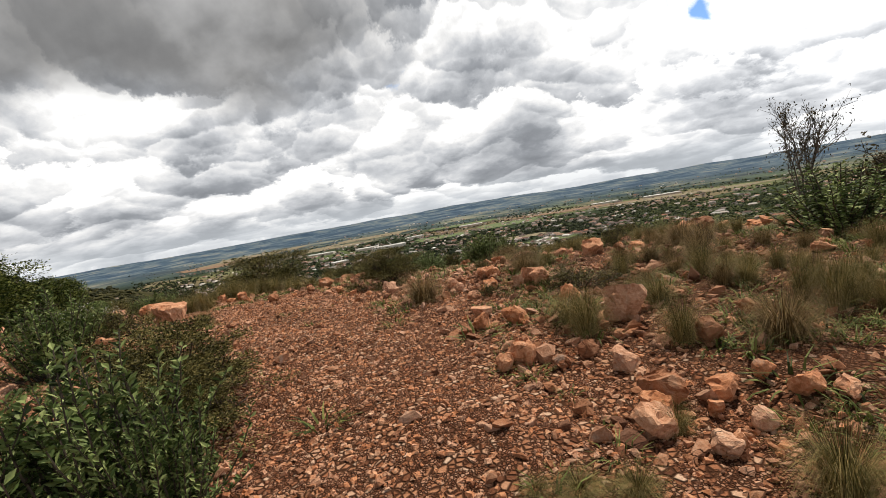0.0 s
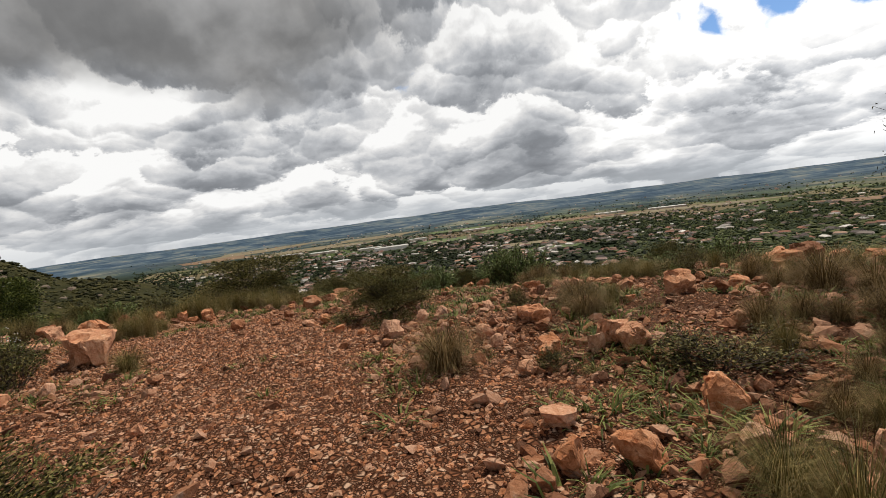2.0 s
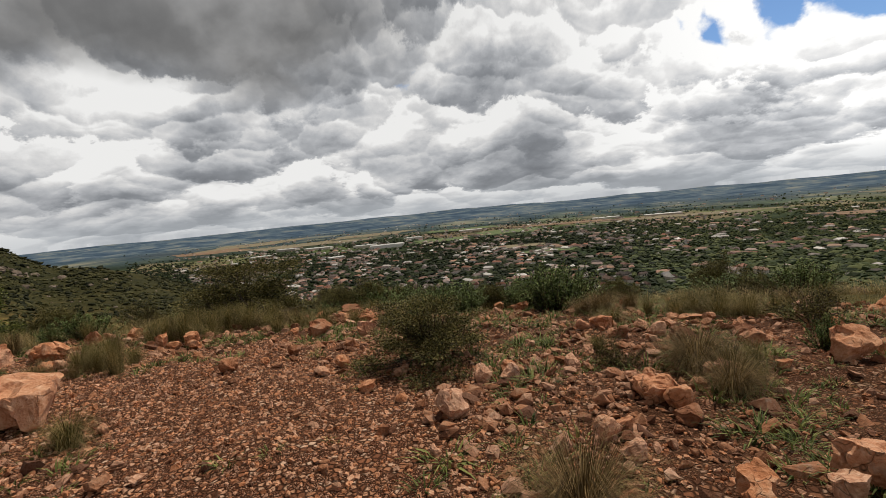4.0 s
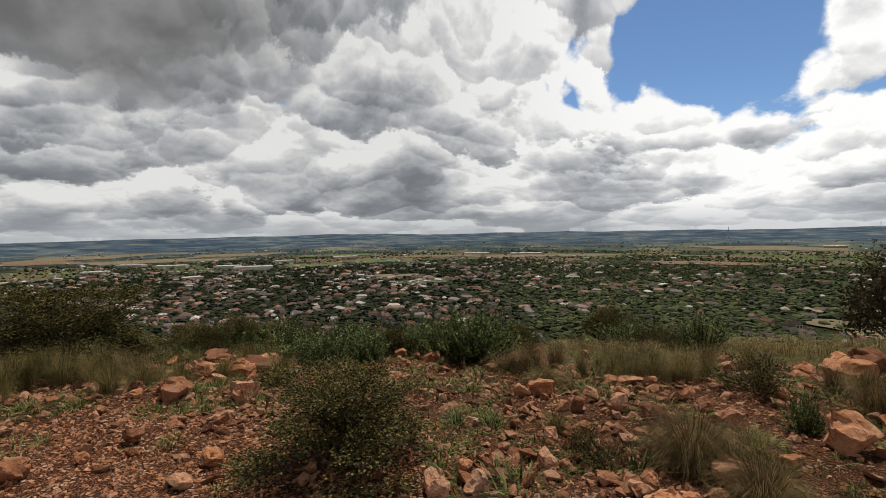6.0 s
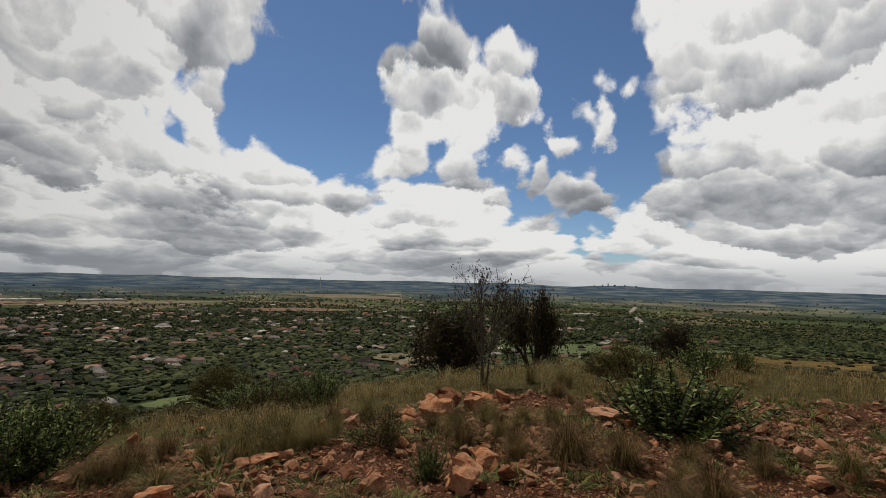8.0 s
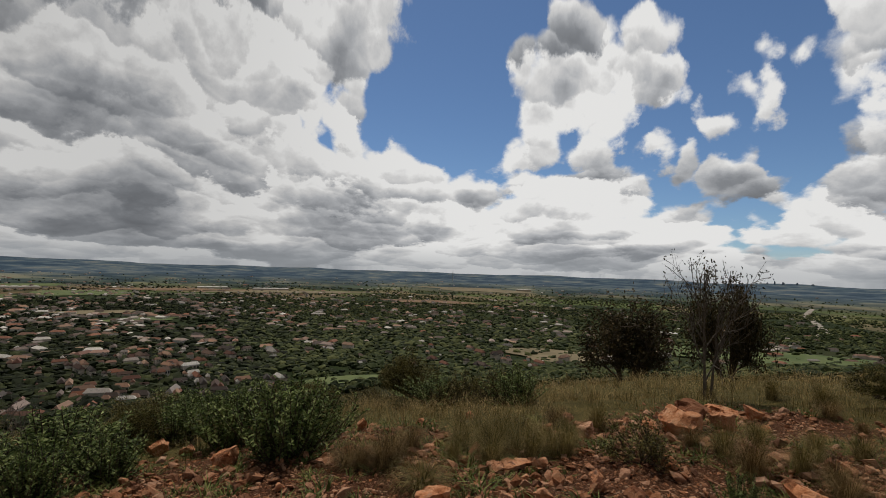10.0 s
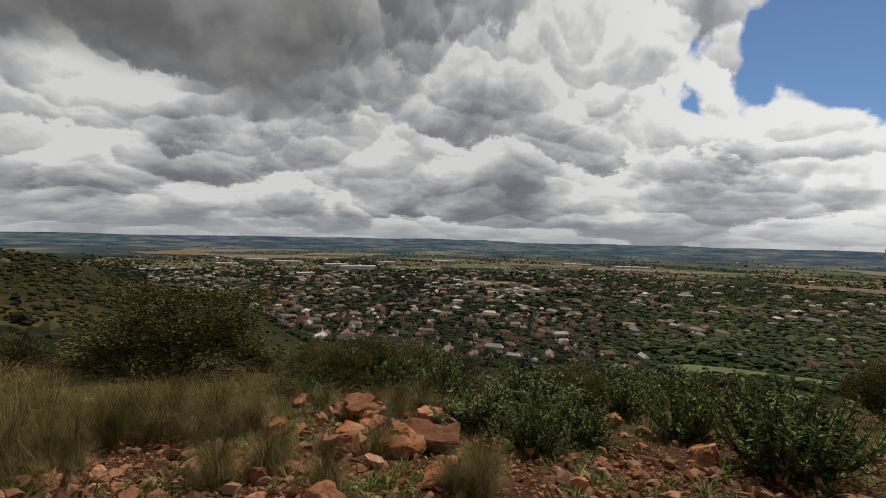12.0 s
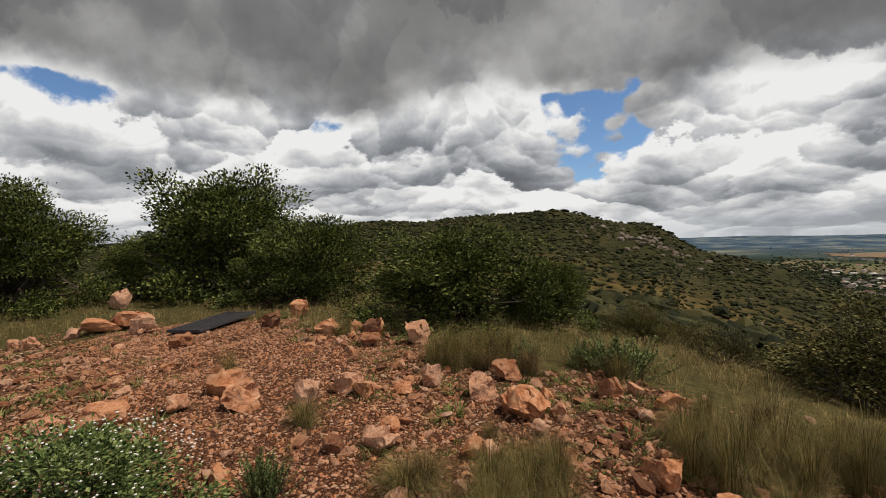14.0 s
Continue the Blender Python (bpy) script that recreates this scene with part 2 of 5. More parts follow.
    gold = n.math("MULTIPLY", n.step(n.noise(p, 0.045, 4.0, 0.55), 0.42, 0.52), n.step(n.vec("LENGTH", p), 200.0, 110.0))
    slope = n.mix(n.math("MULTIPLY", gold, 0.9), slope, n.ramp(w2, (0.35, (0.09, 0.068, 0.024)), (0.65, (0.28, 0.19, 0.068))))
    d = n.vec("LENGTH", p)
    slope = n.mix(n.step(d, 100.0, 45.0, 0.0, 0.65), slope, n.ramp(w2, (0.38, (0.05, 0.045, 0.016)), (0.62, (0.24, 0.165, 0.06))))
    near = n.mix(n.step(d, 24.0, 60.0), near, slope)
    # the plain: woods, meadows and ploughed land
    f1 = n.add("ShaderNodeTexVoronoi", {"Vector": n.vec("ADD", n.vec("MULTIPLY", p, (1.0, 0.7, 0.0)), n.vec("MULTIPLY", n.add("ShaderNodeTexNoise", {"Vector": p, "Scale": 0.004}).outputs[1], (120.0, 120.0, 0.0))), "Scale": 0.0042, "Randomness": 0.9})
    kind = n.add("ShaderNodeSeparateColor", {0: f1.outputs["Color"]})
    v0, v1, v2 = n.noise(p, 0.0026, 4.0, 0.55), n.noise(p, 0.006, 7.0, 0.6), n.noise(p, 0.05, 5.0, 0.65)
    wood = n.ramp(n.math("ADD", n.math("MULTIPLY", v1, 0.5), n.math("MULTIPLY", v2, 0.5)), (0.35, (0.010, 0.017, 0.007)), (0.5, (0.024, 0.037, 0.015)), (0.62, (0.048, 0.062, 0.026)), (0.75, (0.12, 0.115, 0.058)))
    field = n.ramp(kind.outputs[0], (0.0, (0.055, 0.085, 0.03)), (0.3, (0.12, 0.15, 0.055)), (0.5, (0.20, 0.17, 0.095)), (0.7, (0.15, 0.11, 0.066)), (0.85, (0.25, 0.21, 0.13)), (1.0, (0.10, 0.14, 0.045)))
    field = n.mix(n.step(v2, 0.4, 0.7, 0.0, 0.4), field, (0.07, 0.075, 0.035))
    open_land = n.math("MULTIPLY", n.step(n.math("ADD", n.math("MULTIPLY", v0, 0.6), n.math("MULTIPLY", kind.outputs[1], 0.4)), 0.46, 0.53), n.step(d, 1000.0, 1600.0, 0.10, 0.95))
    low = n.mix(open_land, wood, field)
    # farther out the land turns blue: aerial haze put into its colour
    hazed_hills = n.ramp(n.math("ADD", n.math("MULTIPLY", v0, 0.5), n.math("MULTIPLY", v1, 0.5)), (0.38, (0.018, 0.036, 0.050)), (0.47, (0.040, 0.068, 0.085)), (0.53, (0.085, 0.11, 0.10)), (0.60, (0.24, 0.235, 0.165)))
    low = n.mix(n.step(d, 1750.0, 2500.0, 0.0, 0.85), low, hazed_hills)
    haze_blue = n.ramp(v1, (0.40, (0.030, 0.060, 0.105)), (0.50, (0.062, 0.102, 0.150)), (0.58, (0.115, 0.155, 0.185)), (0.66, (0.20, 0.215, 0.205)))
    low = n.mix(n.step(d, 2300.0, 3500.0, 0.0, 0.92), low, haze_blue)
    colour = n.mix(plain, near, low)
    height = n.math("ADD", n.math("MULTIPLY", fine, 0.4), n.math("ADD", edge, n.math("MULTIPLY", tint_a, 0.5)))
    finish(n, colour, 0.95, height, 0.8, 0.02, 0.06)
    return m


def leaf_material(name, dark, mid, pale, through=0.25, rough=0.55):
    m, n = material(name)
    pick = island(n)
    p = place_of(n)
    c = n.ramp(n.math("ADD", n.math("MULTIPLY", pick, 0.65), n.math("MULTIPLY", n.noise(p, 3.0, 3.0), 0.5)), (0.25, dark), (0.55, mid), (0.9, pale))
    finish(n, c, rough, n.noise(p, 120.0, 2.0), 0.2, 0.003, 0.12, through=through)
    return m


M_GROUND = ground_material()
M_SAGE = leaf_material("sage_leaf", (0.012, 0.022, 0.006), (0.100, 0.148, 0.042), (0.290, 0.345, 0.130), 0.12)
M_SCRUB = leaf_material("small_olive_leaf", (0.008, 0.009, 0.003), (0.076, 0.074, 0.021), (0.29, 0.245, 0.09), 0.10)
M_BROAD = leaf_material("glossy_broad_leaf", (0.010, 0.017, 0.004), (0.045, 0.064, 0.015), (0.26, 0.28, 0.075), 0.08, 0.42)
M_STRAW = leaf_material("dry_grass_blade", (0.046, 0.034, 0.013), (0.270, 0.200, 0.078), (0.600, 0.460, 0.220), 0.15, 0.7)
M_TAWNY = leaf_material("reddish_dry_grass_blade", (0.026, 0.017, 0.007), (0.120, 0.080, 0.032), (0.380, 0.270, 0.125), 0.15, 0.7)
M_GRASS = leaf_material("green_grass_blade", (0.020, 0.021, 0.006), (0.120, 0.106, 0.032), (0.40, 0.31, 0.125), 0.14, 0.65)
M_WEED = leaf_material("weed_leaf", (0.026, 0.036, 0.009), (0.095, 0.122, 0.031), (0.25, 0.27, 0.085), 0.15, 0.6)
M_WITHER = leaf_material("withered_leaf", (0.02, 0.02, 0.01), (0.05, 0.042, 0.02), (0.11, 0.08, 0.04))
# tree leaves in two tones: cloud shadow and sunlight painted into the green
M_SHADED_TREE = leaf_material("shaded_tree_leaf", (0.005, 0.009, 0.004), (0.016, 0.025, 0.010), (0.05, 0.062, 0.024), 0.1, 0.8)
M_SUNLIT_TREE = leaf_material("sunlit_woodland_leaf", (0.013, 0.021, 0.008), (0.042, 0.060, 0.023), (0.115, 0.130, 0.050), 0.1, 0.8)


def bark_material(name, a, b):
    m, n = material(name)
    p = place_of(n)
    g = n.noise(n.vec("MULTIPLY", p, (1.0, 1.0, 0.25)), 40.0, 5.0, 0.7)
    finish(n, n.ramp(g, (0.3, a), (0.7, b)), 0.9, g, 0.6, 0.01)
    return m


M_BARK = bark_material("dark_twig_bark", (0.03, 0.022, 0.016), (0.10, 0.075, 0.055))
M_PALE = bark_material("grey_weathered_bark", (0.05, 0.042, 0.034), (0.20, 0.17, 0.14))


def plain_material(name, colours, rough=0.8, scale=2.0):
    m, n = material(name)
    p = place_of(n)
    stops = [(i / max(len(colours) - 1, 1), c) for i, c in enumerate(colours)]
    c = n.ramp(n.math("FRACT", n.math("ADD", whole(n), island(n))), *stops)
    c = n.mix(n.step(n.noise(p, scale, 5.0, 0.65), 0.45, 0.7, 0.0, 0.35), c, (0.12, 0.10, 0.085))
    finish(n, c, rough, n.noise(p, scale * 8, 3.0), 0.2, 0.02)
    return m


M_OUTCROP = plain_material("grey_outcrop", [(0.10, 0.075, 0.055), (0.19, 0.145, 0.11), (0.24, 0.20, 0.16)], 0.9, 1.5)
M_HEATH = leaf_material("hillside_leaf", (0.011, 0.014, 0.006), (0.032, 0.034, 0.013), (0.085, 0.080, 0.030), 0.1, 0.8)
M_ROOF = plain_material("roof_tiles", [(0.06, 0.042, 0.038), (0.33, 0.135, 0.08), (0.045, 0.04, 0.04), (0.13, 0.10, 0.09), (0.08, 0.045, 0.036), (0.09, 0.08, 0.078), (0.46, 0.27, 0.185), (0.06, 0.055, 0.055), (0.80, 0.78, 0.75), (0.17, 0.075, 0.055), (0.05, 0.045, 0.045), (0.30, 0.14, 0.09), (0.52, 0.50, 0.48), (0.10, 0.06, 0.05), (0.50, 0.33, 0.24)], 0.8, 0.8)
M_WALL = plain_material("rendered_walls", [(0.42, 0.34, 0.26), (0.66, 0.60, 0.52), (0.50, 0.41, 0.33), (0.76, 0.73, 0.68)], 0.85, 0.6)
M_SHED = plain_material("pale_metal_roof", [(0.45, 0.45, 0.44), (0.62, 0.62, 0.60)], 0.6, 0.3)
M_PANE, n = material("window_glass")
finish(n, (0.03, 0.035, 0.04), 0.15, specular=0.6)
# skyline towers: distance haze mixed into the concrete colour
M_TOWER = plain_material("hazed_concrete", [(0.17, 0.21, 0.26), (0.22, 0.26, 0.31)], 0.9, 0.05)
M_ROAD = plain_material("pale_road", [(0.30, 0.28, 0.25), (0.36, 0.33, 0.29)], 0.9, 0.3)
M_TRACK = plain_material("rusty_sheet_metal", [(0.035, 0.035, 0.04), (0.06, 0.06, 0.065)], 0.5, 6.0)

# ---- mesh helpers ----
RNG = np.random.default_rng(7)


def mesh_of(name, verts, faces, mat, smooth=False):
    """A mesh from arrays: verts (n, 3), faces (m, 3) or (m, 4)."""
    verts, faces = np.asarray(verts, np.float32), np.asarray(faces, np.int32)
    me = bpy.data.meshes.new(name)
    me.vertices.add(len(verts))
    me.vertices.foreach_set("co", verts.ravel())
    me.loops.add(faces.size)
    me.loops.foreach_set("vertex_index", faces.ravel())
    me.polygons.add(len(faces))
    me.polygons.foreach_set("loop_start", np.arange(0, faces.size, faces.shape[1], dtype=np.int32))
    me.polygons.foreach_set("use_smooth", np.full(len(faces), smooth))
    me.update(calc_edges=True)
    me.materials.append(mat)
    return me


def child(name, me, parent, label=""):
    ob = new(name, me)
    ob.parent = parent
    return tagged(ob, label)


def part(name, bm, mat, parent, label=""):
    me = bpy.data.meshes.new(name)
    bm.to_mesh(me)
    bm.free()
    me.materials.append(mat)
    return child(name, me, parent, label)


def scatter(verts, faces, at, turn, size):
    """Copies of one small shape: at (k, 3), turn (k, 3, 3), size (k, 3) or (k, 1)."""
    verts, faces, at = np.asarray(verts, float), np.asarray(faces), np.asarray(at, float)
    v = np.einsum("kij,knj->kni", turn, verts[None] * np.asarray(size, float)[:, None, :]) + at[:, None, :]
    f = faces[None] + (np.arange(len(at)) * len(verts))[:, None, None]
    return v.reshape(-1, 3), f.reshape(-1, faces.shape[1])


def joined(pieces):
    """One pair of arrays out of several (verts, faces) of the same face size."""
    vs, fs, k = [], [], 0
    for v, f in pieces:
        vs.append(v)
        fs.append(np.asarray(f) + k)
        k += len(v)
    return np.concatenate(vs), np.concatenate(fs)


def turns(rng, k, tilt=0.35):
    """Random turns about z with a random lean of up to tilt radians."""
    a, b, c = rng.uniform(0, 2 * np.pi, k), rng.uniform(-tilt, tilt, k), rng.uniform(-tilt, tilt, k)
    z, o = np.zeros(k), np.ones(k)
    rz = np.stack([np.cos(a), -np.sin(a), z, np.sin(a), np.cos(a), z, z, z, o], -1).reshape(-1, 3, 3)
    rx = np.stack([o, z, z, z, np.cos(b), -np.sin(b), z, np.sin(b), np.cos(b)], -1).reshape(-1, 3, 3)
    ry = np.stack([np.cos(c), z, np.sin(c), z, o, z, -np.sin(c), z, np.cos(c)], -1).reshape(-1, 3, 3)
    return rz @ rx @ ry


# ---- the lie of the land ----
CENTRE = np.array([-2.0, 6.0])
RADII = np.log(np.array([12, 30, 60, 120, 200, 280, 400, 600, 1000, 2000, 3300, 4200, 4950.0]))
PROFILES = {}       # heights at those distances, by degrees to the left of +y
PROFILES[-180] = (-0.3, -1.6, -3, -6, -10, -15, -25, -40, -70, -88, -82, -50, -28)
PROFILES[-120] = (-0.3, -1.8, -4, -8, -14, -20, -34, -55, -82, -90, -82, -50, -28)
PROFILES[-90] = (-0.4, -3, -6.5, -13, -22, -32, -50, -74, -90, -92, -82, -52, -30)
PROFILES[-66] = (-0.5, -5, -11, -22, -38, -54, -75, -89, -90, -92, -82, -52, -30)
PROFILES[-45] = (-0.8, -7, -14.5, -29, -48, -67, -87, -90, -90, -92, -83, -54, -30)
PROFILES[-20] = (-1.0, -8.4, -18, -36, -59, -79, -90, -90, -90, -92, -82, -50, -26)
PROFILES[0] = (-1.0, -8.2, -17.6, -35, -58, -78, -90, -90, -90, -92, -80, -46, -18)
PROFILES[15] = (-1.0, -7.8, -16.6, -33, -51, -66, -86, -90, -90, -92, -80, -46, -18)
PROFILES[30] = (-0.7, -6.4, -14.3, -27, -31, -30, -52, -85, -90, -92, -82, -52, -26)
PROFILES[45] = (-0.5, -4.8, -11.5, -21, -15, -7, -26, -62, -90, -92, -82, -52, -26)
PROFILES[52] = (-0.4, -4.1, -10.2, -18, -4, 9, -8, -45, -88, -92, -82, -52, -26)
PROFILES[62] = (0.0, -2.2, -7.5, -14, 2, 17.4, 10, -20, -62, -90, -82, -52, -26)
PROFILES[80] = (0.1, -0.7, -4.5, -9, 1, 14.0, 10, -15, -52, -85, -82, -52, -26)
PROFILES[110] = (0.1, -0.2, -2.2, -6, -4, 1.5, 0, -20, -50, -80, -82, -52, -28)
PROFILES[135] = (0.0, -0.6, -2.2, -5, -6, -5, -12, -30, -60, -84, -82, -52, -28)
PROFILES[180] = (-0.3, -1.6, -3, -6, -10, -15, -25, -40, -70, -88, -82, -50, -28)
AZ = np.array(sorted(PROFILES), float)
HEIGHTS = np.array([PROFILES[a] for a in sorted(PROFILES)], float)


def waves(x, y, size, seed):
    """A cheap smooth ripple of about that wave length, between -1 and 1."""
    rng = np.random.default_rng(seed)
    out = np.zeros(np.shape(x))
    for k in range(7):
        a, p, s = rng.uniform(0, 2 * np.pi), rng.uniform(0, 2 * np.pi), size * rng.uniform(0.6, 1.7)
        out = out + np.sin((np.cos(a) * x + np.sin(a) * y) * 2 * np.pi / s + p)
    return out / 3.5


def land(x, y):
    """The height of the ground."""
    x, y = np.asarray(x, float), np.asarray(y, float)
    dx, dy = x - CENTRE[0], y - CENTRE[1]
    r, az = np.hypot(dx, dy) + 1e-6, np.degrees(np.arctan2(-dx, dy))
    lr = np.log(np.clip(r, 12, 4950))
    i = np.clip(np.searchsorted(AZ, az, side="right") - 1, 0, len(AZ) - 2)
    u = (az - AZ[i]) / (AZ[i + 1] - AZ[i])
    u = u * u * (3 - 2 * u)
    j = np.clip(np.searchsorted(RADII, lr, side="right") - 1, 0, len(RADII) - 2)
    v = np.clip((lr - RADII[j]) / (RADII[j + 1] - RADII[j]), 0, 1)
    low = HEIGHTS[i, j] * (1 - v) + HEIGHTS[i, j + 1] * v
    high = HEIGHTS[i + 1, j] * (1 - v) + HEIGHTS[i + 1, j + 1] * v
    away = low * (1 - u) + high * u
    away = away + np.clip((r - 40) / 200, 0, 1) * np.where(away > -80, 1.6, 0.5) * waves(x, y, 90, 3) + np.clip((r - 2500) / 2000, 0, 1) * 9 * waves(x, y, 900, 5)
    # low wooded ridges one behind another across the far plain
    for at, deep, high, seed in ((2950, 170, 9, 51), (3450, 190, 14, 52), (4000, 200, 16, 53), (4500, 220, 15, 54)):
        crest = np.clip(0.35 + 0.65 * waves(x, y, 1500, seed) + 0.22 * waves(x, y, 420, seed + 10), 0, 1.4)
        away = away + high * crest * np.exp(-((r - at) / deep) ** 2)
    k = np.minimum(1.0, 15.0 / r)
    hx, hy = CENTRE[0] + dx * k, CENTRE[1] + dy * k
    top = 0.0038 + 0.0404 * hx + 0.1394 * hy - 0.001 * hx * hx - 0.0054 * hx * hy - 0.013 * hy * hy
    b = np.clip((r - 9) / 13, 0, 1)
    b = b * b * (3 - 2 * b)
    return top * (1 - b) + away * b + 0.035 * waves(x, y, 1.3, 11) * np.clip(1.5 - r / 60, 0, 1)


def rim(x, y):
    """How far inside the bare stony top a place lies: 1 on the gravel, 0 in the grass."""
    r, az = np.hypot(x - CENTRE[0], y - CENTRE[1]), np.degrees(np.arctan2(-(np.asarray(x) - CENTRE[0]), np.asarray(y) - CENTRE[1]))
    reach = np.interp(az, [-180, -110, -70, -40, -10, 15, 45, 70, 100, 130, 180], [15, 9.0, 7.8, 6.8, 7.0, 7.3, 7.9, 9.2, 15.5, 13.0, 15])
    return np.clip((reach + 0.8 * waves(x, y, 2.5, 21) - r) / 1.6 + 0.5, 0, 1)


def beside_walk(x, y):
    """Distance from the line that leads over the top."""
    out = np.full(np.shape(x), 1e3)
    for (ax, ay), (bx, by) in (((0.3, -0.5), (-3.5, 7.6)), ((-3.5, 7.6), (-9.0, 7.2)), ((-9.0, 7.2), (-17.0, 4.2))):
        dx, dy = bx - ax, by - ay
        k = np.clip(((x - ax) * dx + (y - ay) * dy) / (dx * dx + dy * dy), 0, 1)
        out = np.minimum(out, np.hypot(x - ax - k * dx, y - ay - k * dy))
    return out


def make_ground():
    radii = np.r_[0, np.geomspace(0.25, 4950, 250)]
    az = np.linspace(0, 2 * np.pi, 361)[:-1]
    k = len(az)
    x = CENTRE[0] + radii[:, None] * np.sin(az)[None] * -1
    y = CENTRE[1] + radii[:, None] * np.cos(az)[None]
    v = np.stack([x, y, land(x, y)], -1).reshape(-1, 3)
    a, b = np.meshgrid(np.arange(len(radii) - 1), np.arange(k), indexing="ij")
    c = (b + 1) % k
    f = np.stack([a * k + b, a * k + c, (a + 1) * k + c, (a + 1) * k + b], -1).reshape(-1, 4)[:, ::-1]
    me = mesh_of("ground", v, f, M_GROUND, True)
    bare = me.attributes.new("bare", "FLOAT", "POINT")
    bare.data.foreach_set("value", rim(v[:, 0], v[:, 1]).astype(np.float32))
    trodden = me.attributes.new("trodden", "FLOAT", "POINT")
    trodden.data.foreach_set("value", np.clip(1.9 - beside_walk(v[:, 0], v[:, 1]) * 0.8, 0, 1).astype(np.float32))
    level = me.attributes.new("plain", "FLOAT", "POINT")
    level.data.foreach_set("value", np.where(np.hypot(v[:, 0], v[:, 1]) > 1500, 1, np.clip((-76 - v[:, 2]) / 10, 0, 1)).astype(np.float32))
    return tagged(new("ground", me), "red gravel hilltop falling through tawny grass to a wooded plain", "ground", kind="structure")


make_ground()


# ---- shapes that are used again and again ----
def polar(az, r):
    a = np.radians(az)
    return CENTRE[0] - r * np.sin(a), CENTRE[1] + r * np.cos(a)


def ball(level, rough, flat=1.0, seed=0):
    """A lumpy closed shape of about unit radius, as arrays."""
    bm = bmesh.new()
    bmesh.ops.create_icosphere(bm, subdivisions=level, radius=1.0)
    v = np.array([tuple(p.co) for p in bm.verts])
    f = np.array([[p.index for p in q.verts] for q in bm.faces])
    bm.free()
    rng = np.random.default_rng(seed)
    v = v * rng.uniform(1 - rough, 1 + rough, (len(v), 1)) + rng.normal(0, rough * 0.25, v.shape)
    v[:, 2] *= flat
    return v, f


def box(bm, x0, y0, z0, x1, y1, z1):
    m = Matrix.Translation(((x0 + x1) / 2, (y0 + y1) / 2, (z0 + z1) / 2)) @ Matrix.Diagonal((x1 - x0, y1 - y0, z1 - z0, 1))
    bmesh.ops.create_cube(bm, size=1.0, matrix=m)


def thing(name, label, category, group="", at=(0, 0, 0), turn=0.0):
    ob = new(name)
    ob.empty_display_size = 0.2
    ob.matrix_basis = pose(*at, 0, 0, turn)
    return tagged(ob, label, category, group)


# ---- the town on the plain ----
def hip_roof(bm, w, d, eave, rise, x=0.0, y=0.0):
    a, b = w / 2 + 0.6, d / 2 + 0.6
    k = max(a - b * 0.45, 0.0)
    lo = [bm.verts.new((x + p, y + q, eave)) for p, q in ((-a, -b), (a, -b), (a, b), (-a, b))]
    dn = [bm.verts.new((x + p, y + q, eave - 0.25)) for p, q in ((-a, -b), (a, -b), (a, b), (-a, b))]
    up = [bm.verts.new((x - k, y, eave + rise)), bm.verts.new((x + k, y, eave + rise))]
    for q in ((lo[0], lo[1], up[1], up[0]), (lo[1], lo[2], up[1]), (lo[2], lo[3], up[0], up[1]), (lo[3], lo[0], up[0])):
        bm.faces.new(q)
    for i in range(4):
        bm.faces.new((dn[i], dn[(i + 1) % 4], lo[(i + 1) % 4], lo[i]))
    bm.faces.new(dn[::-1])


def make_house(w, d, h, wing):
    house = thing("house", "suburban house with a hipped tile roof among dark trees", "house", "houses of the town")
    bm = bmesh.new()
    box(bm, -w / 2, -d / 2, -3.0, w / 2, d / 2, h)
    part("wall", bm, M_WALL, house)
    bm = bmesh.new()
    hip_roof(bm, w, d, h, d * 0.19)
    part("roof", bm, M_ROOF, house)
    if wing:
        bm = bmesh.new()
        box(bm, -w / 2, -d / 2 - wing, -3.0, -w / 2 + d * 0.8, -d / 2 - 0.01, h - 0.3)
        part("side_wing", bm, M_WALL, house)
        bm = bmesh.new()
        hip_roof(bm, d * 0.8, wing + 2.0, h - 0.3, 1.5, -w / 2 + d * 0.4, -d / 2 - wing / 2)
        part("roof", bm, M_ROOF, house)
    for x in (-w * 0.05, w * 0.2, w * 0.4):
        bm = bmesh.new()
        box(bm, x - 0.9, -d / 2 - 0.05, h - 2.0, x + 0.9, -d / 2 + 0.05, h - 0.7)
        part("window", bm, M_PANE, house)
    return house


def town_spots(rng):
    """Plots for houses: crowded at the foot of the hill, thinning out over the plain and to the west."""
    k = 110000
    az, r = rng.uniform(-88, 36, k), 315 * np.exp(rng.uniform(0, 1, k) ** 1.1 * 2.35)
    x, y = polar(az, r)
    z = land(x, y)
    crowd = np.interp(az, [-88, -60, -40, -22, -8, 12, 28, 36], [0.02, 0.06, 0.10, 0.16, 0.28, 0.36, 0.36, 0.2]) * np.interp(r, [300, 600, 950, 1400, 2200, 3300], [1, 0.85, 0.6, 0.42, 0.16, 0.06])
    crowd = crowd * (0.25 + 0.75 * (waves(x, y, 170, 31) > -0.1)) * (0.3 + 0.7 * (waves(x, y, 70, 35) > -0.2))
    crowd = crowd * np.where((az < -16) & (r < 700), 0.3, 1.0)
    ok = (z < -72) & ~((r < 420) & (az < -22)) & (rng.random(k) < crowd)
    spots, taken = [], set()
    for i in np.nonzero(ok)[0]:
        key = (int(x[i] // 17), int(y[i] // 17))
        if key not in taken:
            taken.add(key)
            spots.append((r[i], x[i], y[i], z[i]))
    return sorted(spots), taken


SPOTS, TAKEN = town_spots(np.random.default_rng(5))


